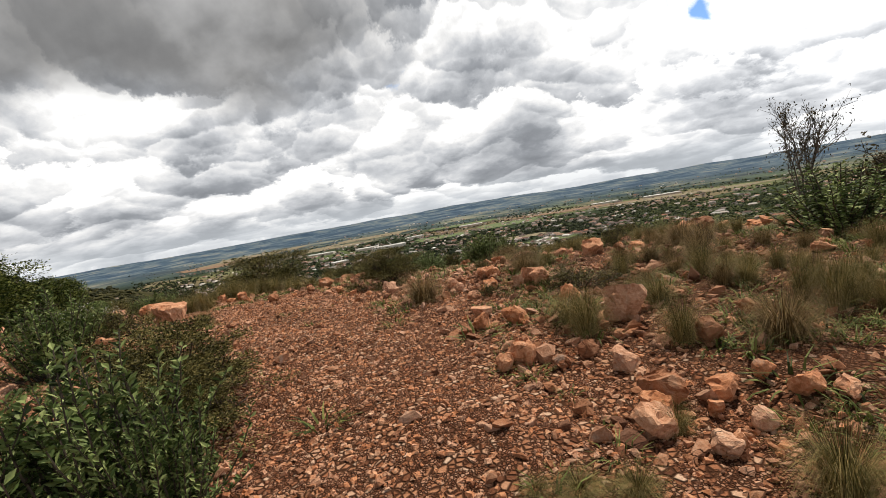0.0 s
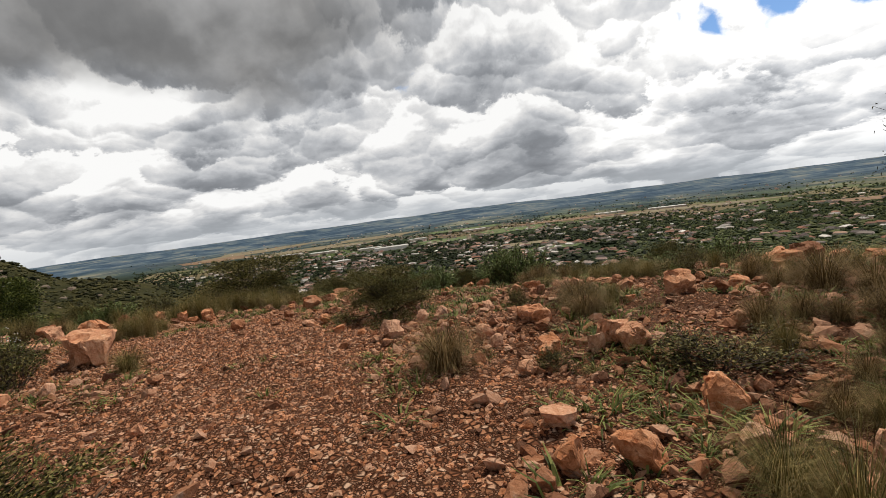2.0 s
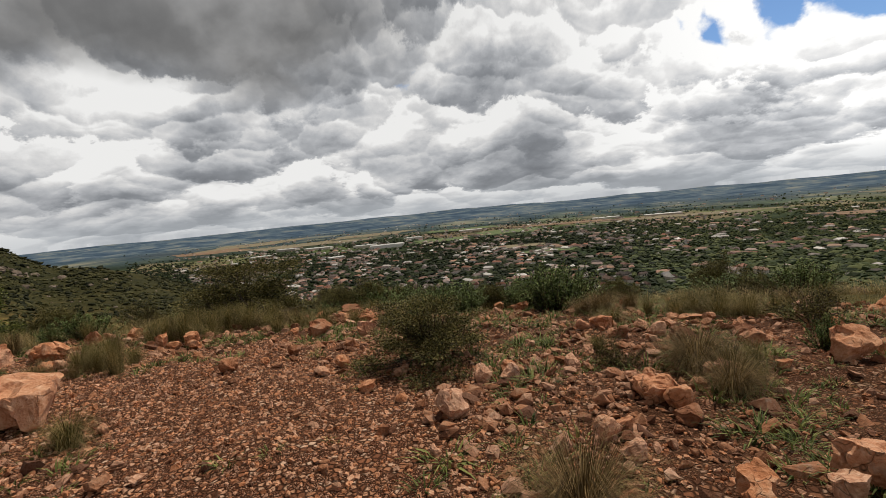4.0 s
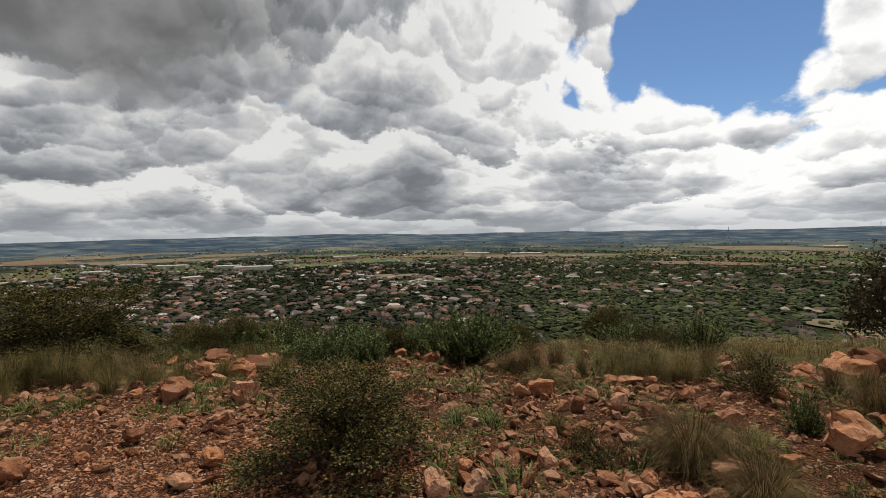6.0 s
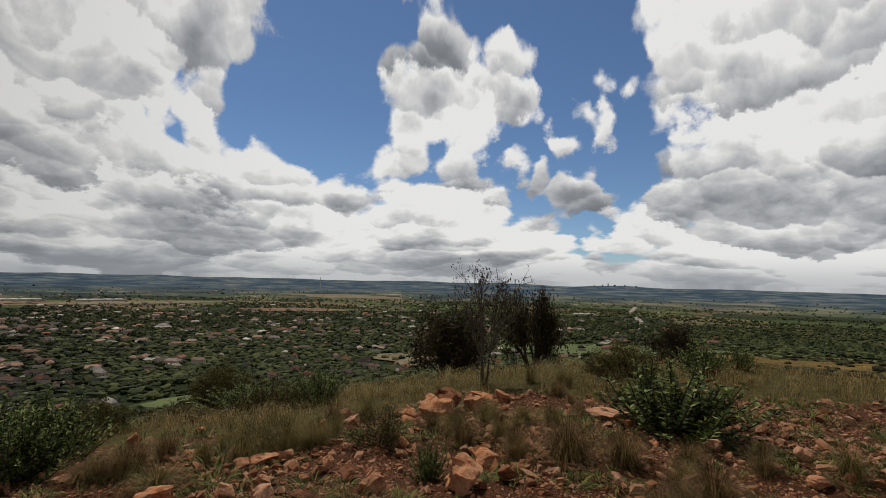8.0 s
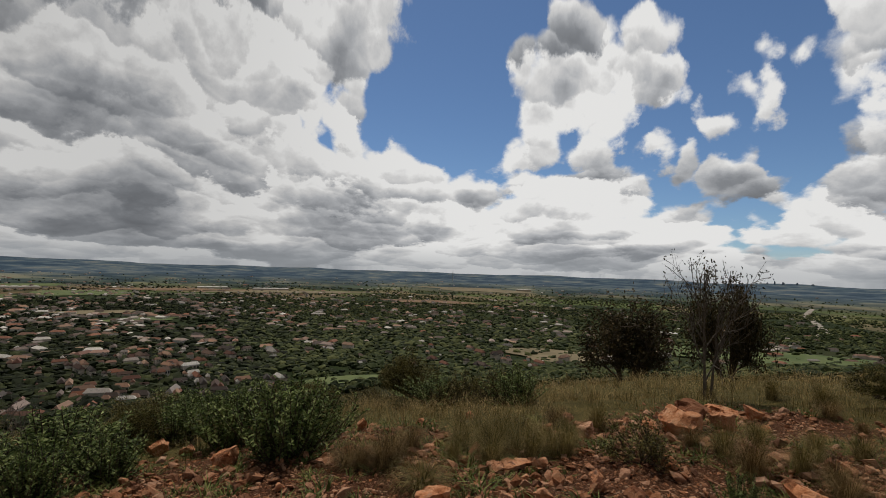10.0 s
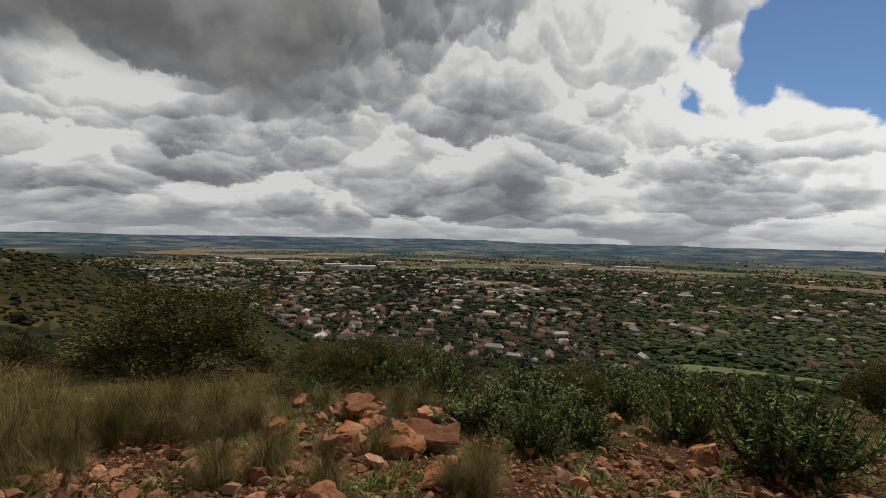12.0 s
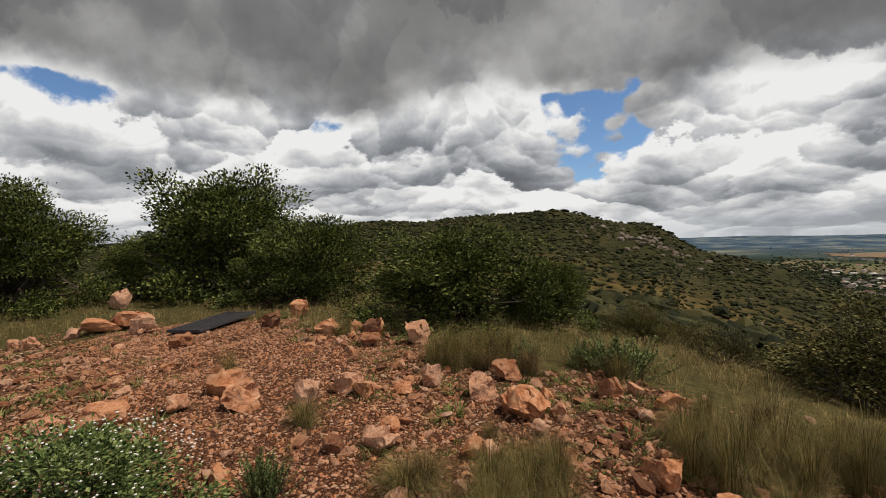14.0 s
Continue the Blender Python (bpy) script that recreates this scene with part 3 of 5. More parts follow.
def make_town():
    rng = np.random.default_rng(6)
    kinds = [make_house(15, 8, 3.6, 4), make_house(19, 9, 3.8, 5), make_house(12, 9, 6.2, 0), make_house(16, 7, 3.4, 0), make_house(13, 9, 3.6, 6)]
    for i, (r, x, y, z) in enumerate(SPOTS[:290]):
        m = pose(x, y, z, 0, 0, 90 * int(rng.integers(4)) + 30 * float(waves(x, y, 420, 12)) + rng.normal(0, 4)) @ Matrix.Diagonal((*(Vector((0.72, 0.58, 1.05)) * rng.uniform(0.6, 1.35)), 1))
        ob = kinds[i % 5]
        if i < 5:
            ob.matrix_basis = m
        else:
            copy_thing(ob, m)
    # the houses farther off, walls and roofs in one piece each
    wall_v = np.array([(x, y, z) for z in (-3, 3.4) for x, y in ((-9, -5), (9, -5), (9, 5), (-9, 5))], float)
    wall_f = np.array([(0, 1, 5, 4), (1, 2, 6, 5), (2, 3, 7, 6), (3, 0, 4, 7)])
    roof_v = np.array([(-9.6, -5.6, 3.4), (9.6, -5.6, 3.4), (9.6, 5.6, 3.4), (-9.6, 5.6, 3.4), (-6.5, 0, 5.4), (6.5, 0, 5.4)], float)
    rest = np.array(SPOTS[290:])
    k = len(rest)
    t, s = turns(rng, k, 0.0), rng.uniform(0.35, 0.85, (k, 1)) * np.array([[1.0, 0.9, 1.35]])
    town = thing("far_houses", "crowd of tiled and pale roofs across the plain", "houses")
    tagged(town, kind="stuff")
    child("wall", mesh_of("wall", *scatter(wall_v, wall_f, rest[:, 1:], t, s), M_WALL), town)
    tri = np.array([(0, 1, 5), (0, 5, 4), (2, 3, 4), (2, 4, 5), (1, 2, 5), (3, 0, 4)])
    child("roof", mesh_of("roof", *scatter(roof_v, tri, rest[:, 1:], t, s), M_ROOF), town)


make_town()


def make_sheds():
    """Long pale works and shop roofs at the far side of the town."""
    def shed(az, r, w, d, h, turn):
        x, y = polar(az, r)
        hall = thing("warehouse", "long pale metal-roofed warehouse at the edge of town", "warehouse", "pale halls", (x, y, float(land(x, y))), turn)
        bm = bmesh.new()
        box(bm, -w / 2, -d / 2, -4, w / 2, d / 2, h)
        part("wall", bm, M_WALL, hall)
        bm = bmesh.new()
        for i in range(4):
            hip_roof(bm, w / 4 - 1.4, d, h, 2.0, -w / 2 + w / 8 + i * w / 4, 0)
        part("roof", bm, M_SHED, hall)

    shed(12.4, 1340, 95, 40, 9, 12)
    shed(15.0, 1450, 70, 30, 7, 5)
    shed(18.6, 1120, 40, 22, 6, 40)
    shed(20.5, 1600, 90, 30, 7, 0)
    shed(24.0, 1750, 80, 30, 7, -10)
    shed(9.0, 1650, 60, 25, 6, 20)
    shed(27.0, 1500, 60, 25, 6, 15)
    shed(2.0, 1800, 90, 26, 6, 0)
    shed(-20.0, 1780, 120, 28, 6, -15)
    shed(-14.0, 1850, 100, 28, 6, -8)
    shed(-50.0, 2300, 70, 30, 8, -40)
    shed(-70.0, 900, 30, 10, 4, -60)
    shed(-66.0, 820, 26, 10, 4, -70)
    shed(-73.0, 1400, 60, 14, 4, -70)


make_sheds()


def field_material(name, a, b):
    m, n = material(name)
    p = place_of(n)
    finish(n, n.ramp(n.noise(p, 0.03, 6.0, 0.65), (0.35, a), (0.65, b)), 0.95)
    return m


M_MEADOW = field_material("bright_meadow", (0.075, 0.115, 0.04), (0.13, 0.165, 0.062))
M_STUBBLE = field_material("tan_stubble", (0.15, 0.13, 0.075), (0.24, 0.20, 0.125))
M_BROWN = field_material("brown_fallow", (0.16, 0.10, 0.06), (0.26, 0.17, 0.10))


FIELDS = []


def field(number, az, r, wide, deep, mat, label):
    """A field laid over the plain."""
    FIELDS.append((az, r, wide, deep))
    rng = np.random.default_rng(number)
    u = np.linspace(-0.5, 0.5, 11)
    skew = rng.uniform(-0.6, 0.6)
    a, b = np.meshgrid(u, u, indexing="ij")
    edge = 1 + 0.10 * np.sin(5 * np.arctan2(b, a) + number)
    rr = r + b * deep * edge
    aa = az + np.degrees((a * edge + skew * b) * wide / r)
    x, y = polar(aa, rr)
    v = np.stack([x, y, land(x, y) + 1.2 + 0.03 * number], -1).reshape(-1, 3)
    i, j = np.meshgrid(np.arange(10), np.arange(10), indexing="ij")
    f = np.stack([i * 11 + j, i * 11 + j + 1, (i + 1) * 11 + j + 1, (i + 1) * 11 + j], -1).reshape(-1, 4)
    tagged(new(f"field_{number}", mesh_of("field", v, f, mat, True)), label, "field", kind="structure")


field(1, -2.5, 1560, 190, 230, M_MEADOW, "bright green meadow beyond the town")
field(2, -7.5, 850, 90, 50, M_MEADOW, "lime green park between houses")
field(3, -22.0, 1680, 420, 150, M_STUBBLE, "pale tan stubble field beyond the town")
field(4, -44.5, 2250, 400, 350, M_STUBBLE, "tan field with a bare edge")
field(5, -39.0, 1330, 220, 110, M_BROWN, "brown fallow field among trees")
field(6, 5.6, 1420, 160, 160, M_MEADOW, "green meadow past the works")
field(7, -3.7, 980, 110, 60, M_STUBBLE, "dry open plot between houses")
field(8, -30.5, 372, 90, 40, M_MEADOW, "lit grassy clearing at the hill's foot")
field(9, -10.0, 1750, 360, 120, M_BROWN, "bare reddish ground by the far estates")
field(10, 22.0, 2050, 420, 260, M_STUBBLE, "tan fields beyond the works")
field(11, 27.5, 2600, 420, 380, M_STUBBLE, "tan fields far across the plain")
field(12, 14.0, 2300, 360, 240, M_STUBBLE, "pale fields far across the plain")
field(13, -55.0, 520, 110, 90, M_STUBBLE, "sandy building ground with pale heaps")
field(14, -85.0, 620, 420, 140, M_MEADOW, "open green slope above the woods")
field(15, 32.0, 2300, 260, 260, M_BROWN, "brown fields far across the plain")
field(16, 3.0, 2000, 300, 150, M_MEADOW, "green strip of pasture")


def make_woods():
    """Tree crowns between the houses and over the plain."""
    rng = np.random.default_rng(8)
    k = 190000
    az, r = rng.uniform(-100, 40, k), 300 * np.exp(rng.uniform(0, 1, k) ** 0.95 * 2.4)
    x, y = polar(az, r)
    z, clear = land(x, y), waves(x, y, 330, 44)
    plot = np.array([(int(a // 17), int(b // 17)) in TAKEN for a, b in zip(x, y)])
    odds = np.where(plot, 0.55, 1.0) * np.where((clear > 0.75) | ((r > 1300) & (clear > 0.1)), 0.15, 1.0) * (z < -66) * np.interp(r, [900, 1300, 1700, 2200, 3200], [1.0, 0.8, 0.4, 0.12, 0.0])
    for fa, fr, fw, fd in FIELDS:
        odds = odds * (1 - 0.93 * ((np.abs(az - fa) * np.pi / 180 * r < fw * 0.6) & (np.abs(r - fr) < fd * 0.6)))
    ok = np.nonzero(rng.random(k) < odds)[0][:64000]
    x, y, z, r, k = x[ok], y[ok], z[ok], r[ok], len(ok)
    s = (1.1 + 3.6 * rng.beta(1.1, 2.4, k)) * np.interp(r, [300, 900, 2500], [1.0, 1.1, 1.25])
    at = np.stack([x, y, z + s * 0.45], -1)
    size = s[:, None] * np.stack([rng.uniform(0.8, 1.5, k), rng.uniform(0.8, 1.5, k), rng.uniform(0.6, 1.25, k)], -1)
    # crowns east of here get the tone with cloud shadow painted in
    shaded = az[ok] + rng.normal(0, 5, k) > -17
    octa = np.array([(1, 0, 0), (0, 1, 0), (-1, 0, 0), (0, -1, 0), (0, 0, 0.9), (0, 0, -0.8)], float)
    octa_f = np.array([(0, 1, 4), (1, 2, 4), (2, 3, 4), (3, 0, 4), (1, 0, 5), (2, 1, 5), (3, 2, 5), (0, 3, 5)])
    for mine, mat, label in ((shaded, M_SHADED_TREE, "dense dark crowns between houses, cloud shadow painted in"), (~shaded, M_SUNLIT_TREE, "rounded crowns of open woodland, sunlight painted into the green")):
        pieces = []
        for level, least, most in ((2, 0, 390), (1, 390, 850), (0, 850, 9999)):
            index = np.nonzero(mine & (r >= least) & (r < most))[0]
            for k in range(4):
                i = index[k::4]
                shape = ball(level, 0.26, 0.85, 60 + k) if level else (octa + rng.uniform(-0.2, 0.2, octa.shape), octa_f)
                pieces.append(scatter(*shape, at[i], turns(rng, len(i), 0.3), size[i]))
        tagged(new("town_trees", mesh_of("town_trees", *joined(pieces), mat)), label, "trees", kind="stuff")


make_woods()


def make_scrub_slopes():
    """Thorny scrub over the neighbouring hill and down the slopes."""
    rng = np.random.default_rng(9)
    k = 105000
    az, r = rng.uniform(-115, 125, k), 26 * np.exp(rng.uniform(0, 1, k) ** 0.55 * 2.9)
    x, y = polar(az, r)
    z, hill = land(x, y), (az > 26) & (az < 125)
    clump = np.where(hill, waves(x, y, 45, 71), waves(x, y, 60, 71))
    odds = np.where(hill, 0.95, 0.1) * (0.3 + 0.7 * (clump > -0.15)) * np.where(hill, np.interp(r, [62, 95, 125], [0.18, 0.4, 1.0]), 1.0) * (z > -80)
    ok = np.nonzero(rng.random(k) < odds)[0]
    x, y, z, r, k = x[ok], y[ok], z[ok], r[ok], len(ok)
    s = (0.25 + 0.7 * rng.beta(1.2, 2.5, k)) * np.interp(r, [26, 80, 300], [0.8, 1.0, 1.6])
    at = np.stack([x, y, z + s * 0.25], -1).tolist()
    size = (s[:, None] * np.stack([rng.uniform(0.9, 1.6, k), rng.uniform(0.9, 1.6, k), rng.uniform(0.55, 0.95, k)], -1)).tolist()
    # the dark thicket in the saddle
    for _ in range(260):
        x, y = polar(rng.normal(49, 6.0), rng.normal(112, 9))
        s = rng.uniform(1.2, 2.8)
        at.append((x, y, float(land(x, y)) + s * 0.4))
        size.append((s * 1.3, s * 1.3, s))
    at, size = np.array(at), np.array(size)
    pieces = []
    for k in range(4):
        i = np.arange(len(at))[k::4]
        pieces.append(scatter(*ball(1, 0.34, 0.9, 80 + k), at[i], turns(rng, len(i), 0.3), size[i]))
    tagged(new("hillside_scrub", mesh_of("hillside_scrub", *joined(pieces), M_HEATH)), "dark thorny scrub dotted over grassy hillsides", "scrub", kind="stuff")
    # the broken cliff near the top
    at, size = [], []
    for _ in range(75):
        x, y = polar(rng.normal(51.5, 3.6), rng.normal(226, 9))
        s = rng.uniform(0.4, 1.5)
        at.append((x, y, float(land(x, y)) + s * 0.1))
        size.append((s * 1.4, s, s * 0.9))
    for _ in range(420):
        x, y = polar(rng.uniform(28, 100), 30 * np.exp(rng.uniform(0, 2.2)))
        s = rng.uniform(0.2, 0.6)
        at.append((x, y, float(land(x, y)) + s * 0.1))
        size.append((s * 1.4, s, s * 0.8))
    tagged(new("hillside_rocks", mesh_of("hillside_rocks", *scatter(*ball(2, 0.22, 0.9, 3), np.array(at), turns(rng, len(at), 0.5), np.array(size)), M_OUTCROP)), "broken grey-brown outcrops on the neighbouring hill", "rocks", kind="stuff")


make_scrub_slopes()


def road(number, label, wide, *stops):
    """A road over the plain through places given as degrees and metres."""
    pts = []
    for (a0, r0), (a1, r1) in zip(stops, stops[1:]):
        for k in range(12):
            pts.append(polar(a0 + (a1 - a0) * k / 12, r0 + (r1 - r0) * k / 12))
    pts = np.array(pts)
    d = np.gradient(pts, axis=0)
    side = np.stack([-d[:, 1], d[:, 0]], -1) / np.linalg.norm(d, axis=1)[:, None] * wide / 2
    l, r = pts + side, pts - side
    v = np.concatenate([np.c_[l, land(l[:, 0], l[:, 1]) + 1.0], np.c_[r, land(r[:, 0], r[:, 1]) + 1.0]])
    k = len(pts)
    f = np.array([(i, i + 1, k + i + 1, k + i) for i in range(k - 1)])[:, ::-1]
    tagged(new(f"road_{number}", mesh_of("road", v, f, M_ROAD, True)), label, "road", kind="structure")


road(1, "pale country road winding between woods", 14, (-71.5, 520), (-73.3, 640), (-77, 820), (-79.5, 1100), (-78, 1600), (-78.6, 2100))
road(2, "pale street along the foot of the hill", 10, (-54, 470), (-60, 500), (-66, 470))
road(3, "pale street between estates", 9, (-20, 1500), (-10, 1530), (2, 1600))


def make_skyline():
    for az, h, w in ((-75.6, 105, 14), (-76.3, 70, 26), (-77.4, 60, 20), (-75.0, 55, 18), (-78.6, 48, 30), (-74.1, 44, 22)):
        x, y = polar(az, 4700)
        bm = bmesh.new()
        h, w = h * 0.30, w * 0.6
        box(bm, -w / 2, -w / 2, -20, w / 2, w / 2, h * 0.75)
        box(bm, -w / 3, -w / 3, h * 0.75, w / 3, w / 3, h)
        me = bpy.data.meshes.new("tower_block")
        bm.to_mesh(me)
        bm.free()
        me.materials.append(M_TOWER)
        ob = tagged(new("tower_block", me), "hazy tower block on the far skyline", "tower block", "far city towers")
        ob.location = (x, y, float(land(x, y)))
    x, y = polar(-41.4, 3250)
    bm = bmesh.new()
    bmesh.ops.create_cone(bm, cap_ends=True, segments=8, radius1=3.0, radius2=1.4, depth=75, matrix=Matrix.Translation((0, 0, 37)))
    me = bpy.data.meshes.new("mast")
    bm.to_mesh(me)
    bm.free()
    me.materials.append(M_SHED)
    tagged(new("mast", me), "tall white mast on the far plain", "mast").location = (x, y, float(land(x, y)))


make_skyline()


# ---- rocks ----
def rock_mesh(seed, level=4, planes=13):
    """A broken block: a ball cut by random planes, then roughened."""
    rng = np.random.default_rng(seed)
    bm = bmesh.new()
    bmesh.ops.create_icosphere(bm, subdivisions=level, radius=1.0)
    v = np.array([tuple(p.co) for p in bm.verts])
    f = np.array([[p.index for p in q.verts] for q in bm.faces])
    bm.free()
    for _ in range(planes):
        d = rng.normal(0, 1, 3)
        d /= np.linalg.norm(d)
        far = np.maximum(v @ d - rng.uniform(0.36, 0.68), 0)
        v = v - far[:, None] * d
    for q in v:
        q += Vector(noise.noise_vector(Vector(q) * 2.6 + Vector((seed, 0, 0)))) * 0.05 + Vector(noise.noise_vector(Vector(q) * 7.0)) * 0.032
    # blocks shifted along old fractures
    tilt = Euler((seed * 0.7, seed * 1.3, 0)).to_matrix()
    for q in v:
        c = noise.cell_vector((tilt @ Vector(q)) * 1.9 + Vector((seed, 3.1, 0)))
        q += (Vector(c) - Vector((0.5, 0.5, 0.5))) * 0.21
    lo, hi = v.min(0), v.max(0)
    v = (v - (lo + hi) / 2) / (hi - lo)
    v[:, 2] += 0.5
    return mesh_of("rock", v, f, M_ROCK)


ROCKS = [rock_mesh(s) for s in range(11)]
STONES = [rock_mesh(40 + s, 3, 9) for s in range(8)]
COUNT = [0]


def rock(x, y, wide, high, label="rust-orange fractured quartzite rock bedded in red gravel"):
    COUNT[0] += 1
    rng = np.random.default_rng(1000 + COUNT[0])
    big = wide > 0.22
    ob = new("rock" if big else "stone", (ROCKS if big else STONES)[int(rng.integers(11 if big else 8))])
    tall = min(high * 1.1 + 0.03, wide * 0.92)
    ob.matrix_basis = pose(x, y, float(land(x, y)) - tall * 0.17, rng.uniform(-9, 9), rng.uniform(-9, 9), rng.uniform(0, 360)) @ Matrix.Diagonal((wide * 0.98, wide * 0.95 * rng.uniform(0.75, 1.05), tall, 1))
    return tagged(ob, label if big else "small angular rust-coloured stone lying on gravel", "rock" if big else "stone", "rocks of the hilltop" if big else "loose stones")


# ---- plants ----
def tubes(lines, sides=3):
    """Tapered stems along lines of (points, radius at foot, radius at tip), as arrays of quads."""
    vs, fs, k = [], [], 0
    ring = np.linspace(0, 2 * np.pi, sides, endpoint=False)
    for pts, r0, r1 in lines:
        pts = np.asarray(pts, float)
        d = np.gradient(pts, axis=0)
        d /= np.linalg.norm(d, axis=1)[:, None] + 1e-9
        a = np.cross(d, np.where(np.abs(d[:, 2:3]) < 0.9, [[0, 0, 1.0]], [[1.0, 0, 0]]))
        a /= np.linalg.norm(a, axis=1)[:, None] + 1e-9
        b = np.cross(d, a)
        r = np.linspace(r0, r1, len(pts))[:, None, None]
        v = pts[:, None] + r * (np.cos(ring)[None, :, None] * a[:, None] + np.sin(ring)[None, :, None] * b[:, None])
        vs.append(v.reshape(-1, 3))
        for i in range(len(pts) - 1):
            for j in range(sides):
                q = (j + 1) % sides
                fs.append((k + i * sides + j, k + i * sides + q, k + (i + 1) * sides + q, k + (i + 1) * sides + j))
        k += len(pts) * sides
    return np.concatenate(vs), np.array(fs)


def leaves_at(rng, at, ahead, long, wide, fold=0.25):
    """One folded leaf of one quad at each place, pointing ahead."""
    k = len(at)
    ahead = ahead / (np.linalg.norm(ahead, axis=1)[:, None] + 1e-9)
    side = np.cross(ahead, rng.normal(0, 1, (k, 3)) * 0.8 + [0, 0, 1.2])
    side /= np.linalg.norm(side, axis=1)[:, None] + 1e-9
    up = np.cross(side, ahead)
    l, w = np.asarray(long).reshape(-1, 1) * np.ones((k, 1)), np.asarray(wide).reshape(-1, 1) * np.ones((k, 1))
    v = np.stack([at, at + ahead * l * 0.55 + side * w / 2 + up * w * fold, at + ahead * l, at + ahead * l * 0.55 - side * w / 2 + up * w * fold], 1)
    return v.reshape(-1, 3), np.arange(4 * k).reshape(k, 4)


def branches(rng, start, way, length, radius, depth, lines, tips, spread=0.55, shrink=0.72, kids=(2, 4), bend=0.25):
    """Grows a limb and its twigs: lines for tubes(), tips as (place, direction)."""
    pts, d = [np.array(start, float)], np.array(way, float)
    for _ in range(3):
        d = d + rng.normal(0, bend * 0.55, 3)
        d /= np.linalg.norm(d)
        pts.append(pts[-1] + d * length / 3)
    lines.append((pts if depth else [pts[0], pts[-1]], radius, radius * 0.6))
    if depth == 0:
        tips.append((pts[-1], d))
        return
    for i in range(int(rng.integers(*kids)) + 1):
        at = pts[int(rng.integers(1, 4))] if i else pts[-1]
        e = d + rng.normal(0, spread, 3)
        e[2] += 0.12
        branches(rng, at, e / np.linalg.norm(e), length * shrink * rng.uniform(0.75, 1.15), radius * 0.6, depth - 1, lines, tips, spread, shrink, kids, bend)
    tips.append((pts[-1], d))


def fit_unit(*sets):
    """Scales arrays together into a unit box that stands on z = 0."""
    v = np.concatenate([s[0] for s in sets])
    lo, hi = np.percentile(v, 0.6, axis=0), np.percentile(v, 99.4, axis=0)
    mid, size = (lo + hi) / 2, np.array([(hi - lo)[:2].max()] * 2 + [hi[2]])
    return [((s[0] - [mid[0], mid[1], 0]) / size, s[1]) for s in sets]


def sage_shapes(seed):
    """Upright leafy stems, packed all round with oval grey-green leaves."""
    rng = np.random.default_rng(seed)
    lines, at, way = [], [], []
    for _ in range(80):
        a, tilt = rng.uniform(0, 2 * np.pi), abs(rng.normal(0, 0.62))
        d = np.array([np.cos(a) * np.sin(tilt), np.sin(a) * np.sin(tilt), np.cos(tilt)])
        foot = np.array([np.cos(a), np.sin(a), 0]) * rng.uniform(0, 0.20)
        length, pts = rng.uniform(0.5, 1.0) * (1.0 - 0.22 * tilt), [foot]
        for i in range(6):
            d = d + np.array([0, 0, 0.10]) + rng.normal(0, 0.06, 3)
            d /= np.linalg.norm(d)
            pts.append(pts[-1] + d * length / 6)
        lines.append((pts, 0.009, 0.003))
        p = np.array(pts)
        for s in np.linspace(0.15, 1.0, 52):
            q = p[int(s * 5.99)] + (p[min(int(s * 5.99) + 1, 6)] - p[int(s * 5.99)]) * (s * 5.99 % 1)
            b = rng.uniform(0, 2 * np.pi)
            at.append(q)
            way.append(np.array([np.cos(b), np.sin(b), rng.uniform(0.3, 1.2)]))
    k = len(at)
    return fit_unit(tubes(lines, 3), leaves_at(rng, np.array(at), np.array(way), rng.uniform(0.036, 0.068, k), rng.uniform(0.016, 0.028, k)))


def scrub_shapes(seed, bare=False):
    """A low, wide thicket of fine twigs in flat sprays with tiny leaves."""
    rng = np.random.default_rng(seed)
    lines, tips = [], []
    for _ in range(15 if not bare else 12):
        a, tilt = rng.uniform(0, 2 * np.pi), rng.uniform(0.25, 1.25)
        d = np.array([np.cos(a) * np.sin(tilt), np.sin(a) * np.sin(tilt), np.cos(tilt)])
        branches(rng, (np.cos(a) * 0.05, np.sin(a) * 0.05, 0), d, 0.36, 0.013, 3, lines, tips, 0.5, 0.74, (2, 3), 0.35)
    tw = tubes(lines, 3)
    if bare:
        return fit_unit(tw)
    tp, td = np.array([t[0] for t in tips]), np.array([t[1] for t in tips])
    n_each = 5
    at = np.repeat(tp, n_each, 0) - np.repeat(td, n_each, 0) * rng.uniform(0, 0.16, (len(tp) * n_each, 1)) + rng.normal(0, 0.028, (len(tp) * n_each, 3)) * [1, 1, 0.6]
    way = np.repeat(td, n_each, 0) * 0.5 + rng.normal(0, 0.7, at.shape) * [1, 1, 0.5]
    k = len(at)
    return fit_unit(tw, leaves_at(rng, at, way, rng.uniform(0.03, 0.062, k), rng.uniform(0.016, 0.030, k)))


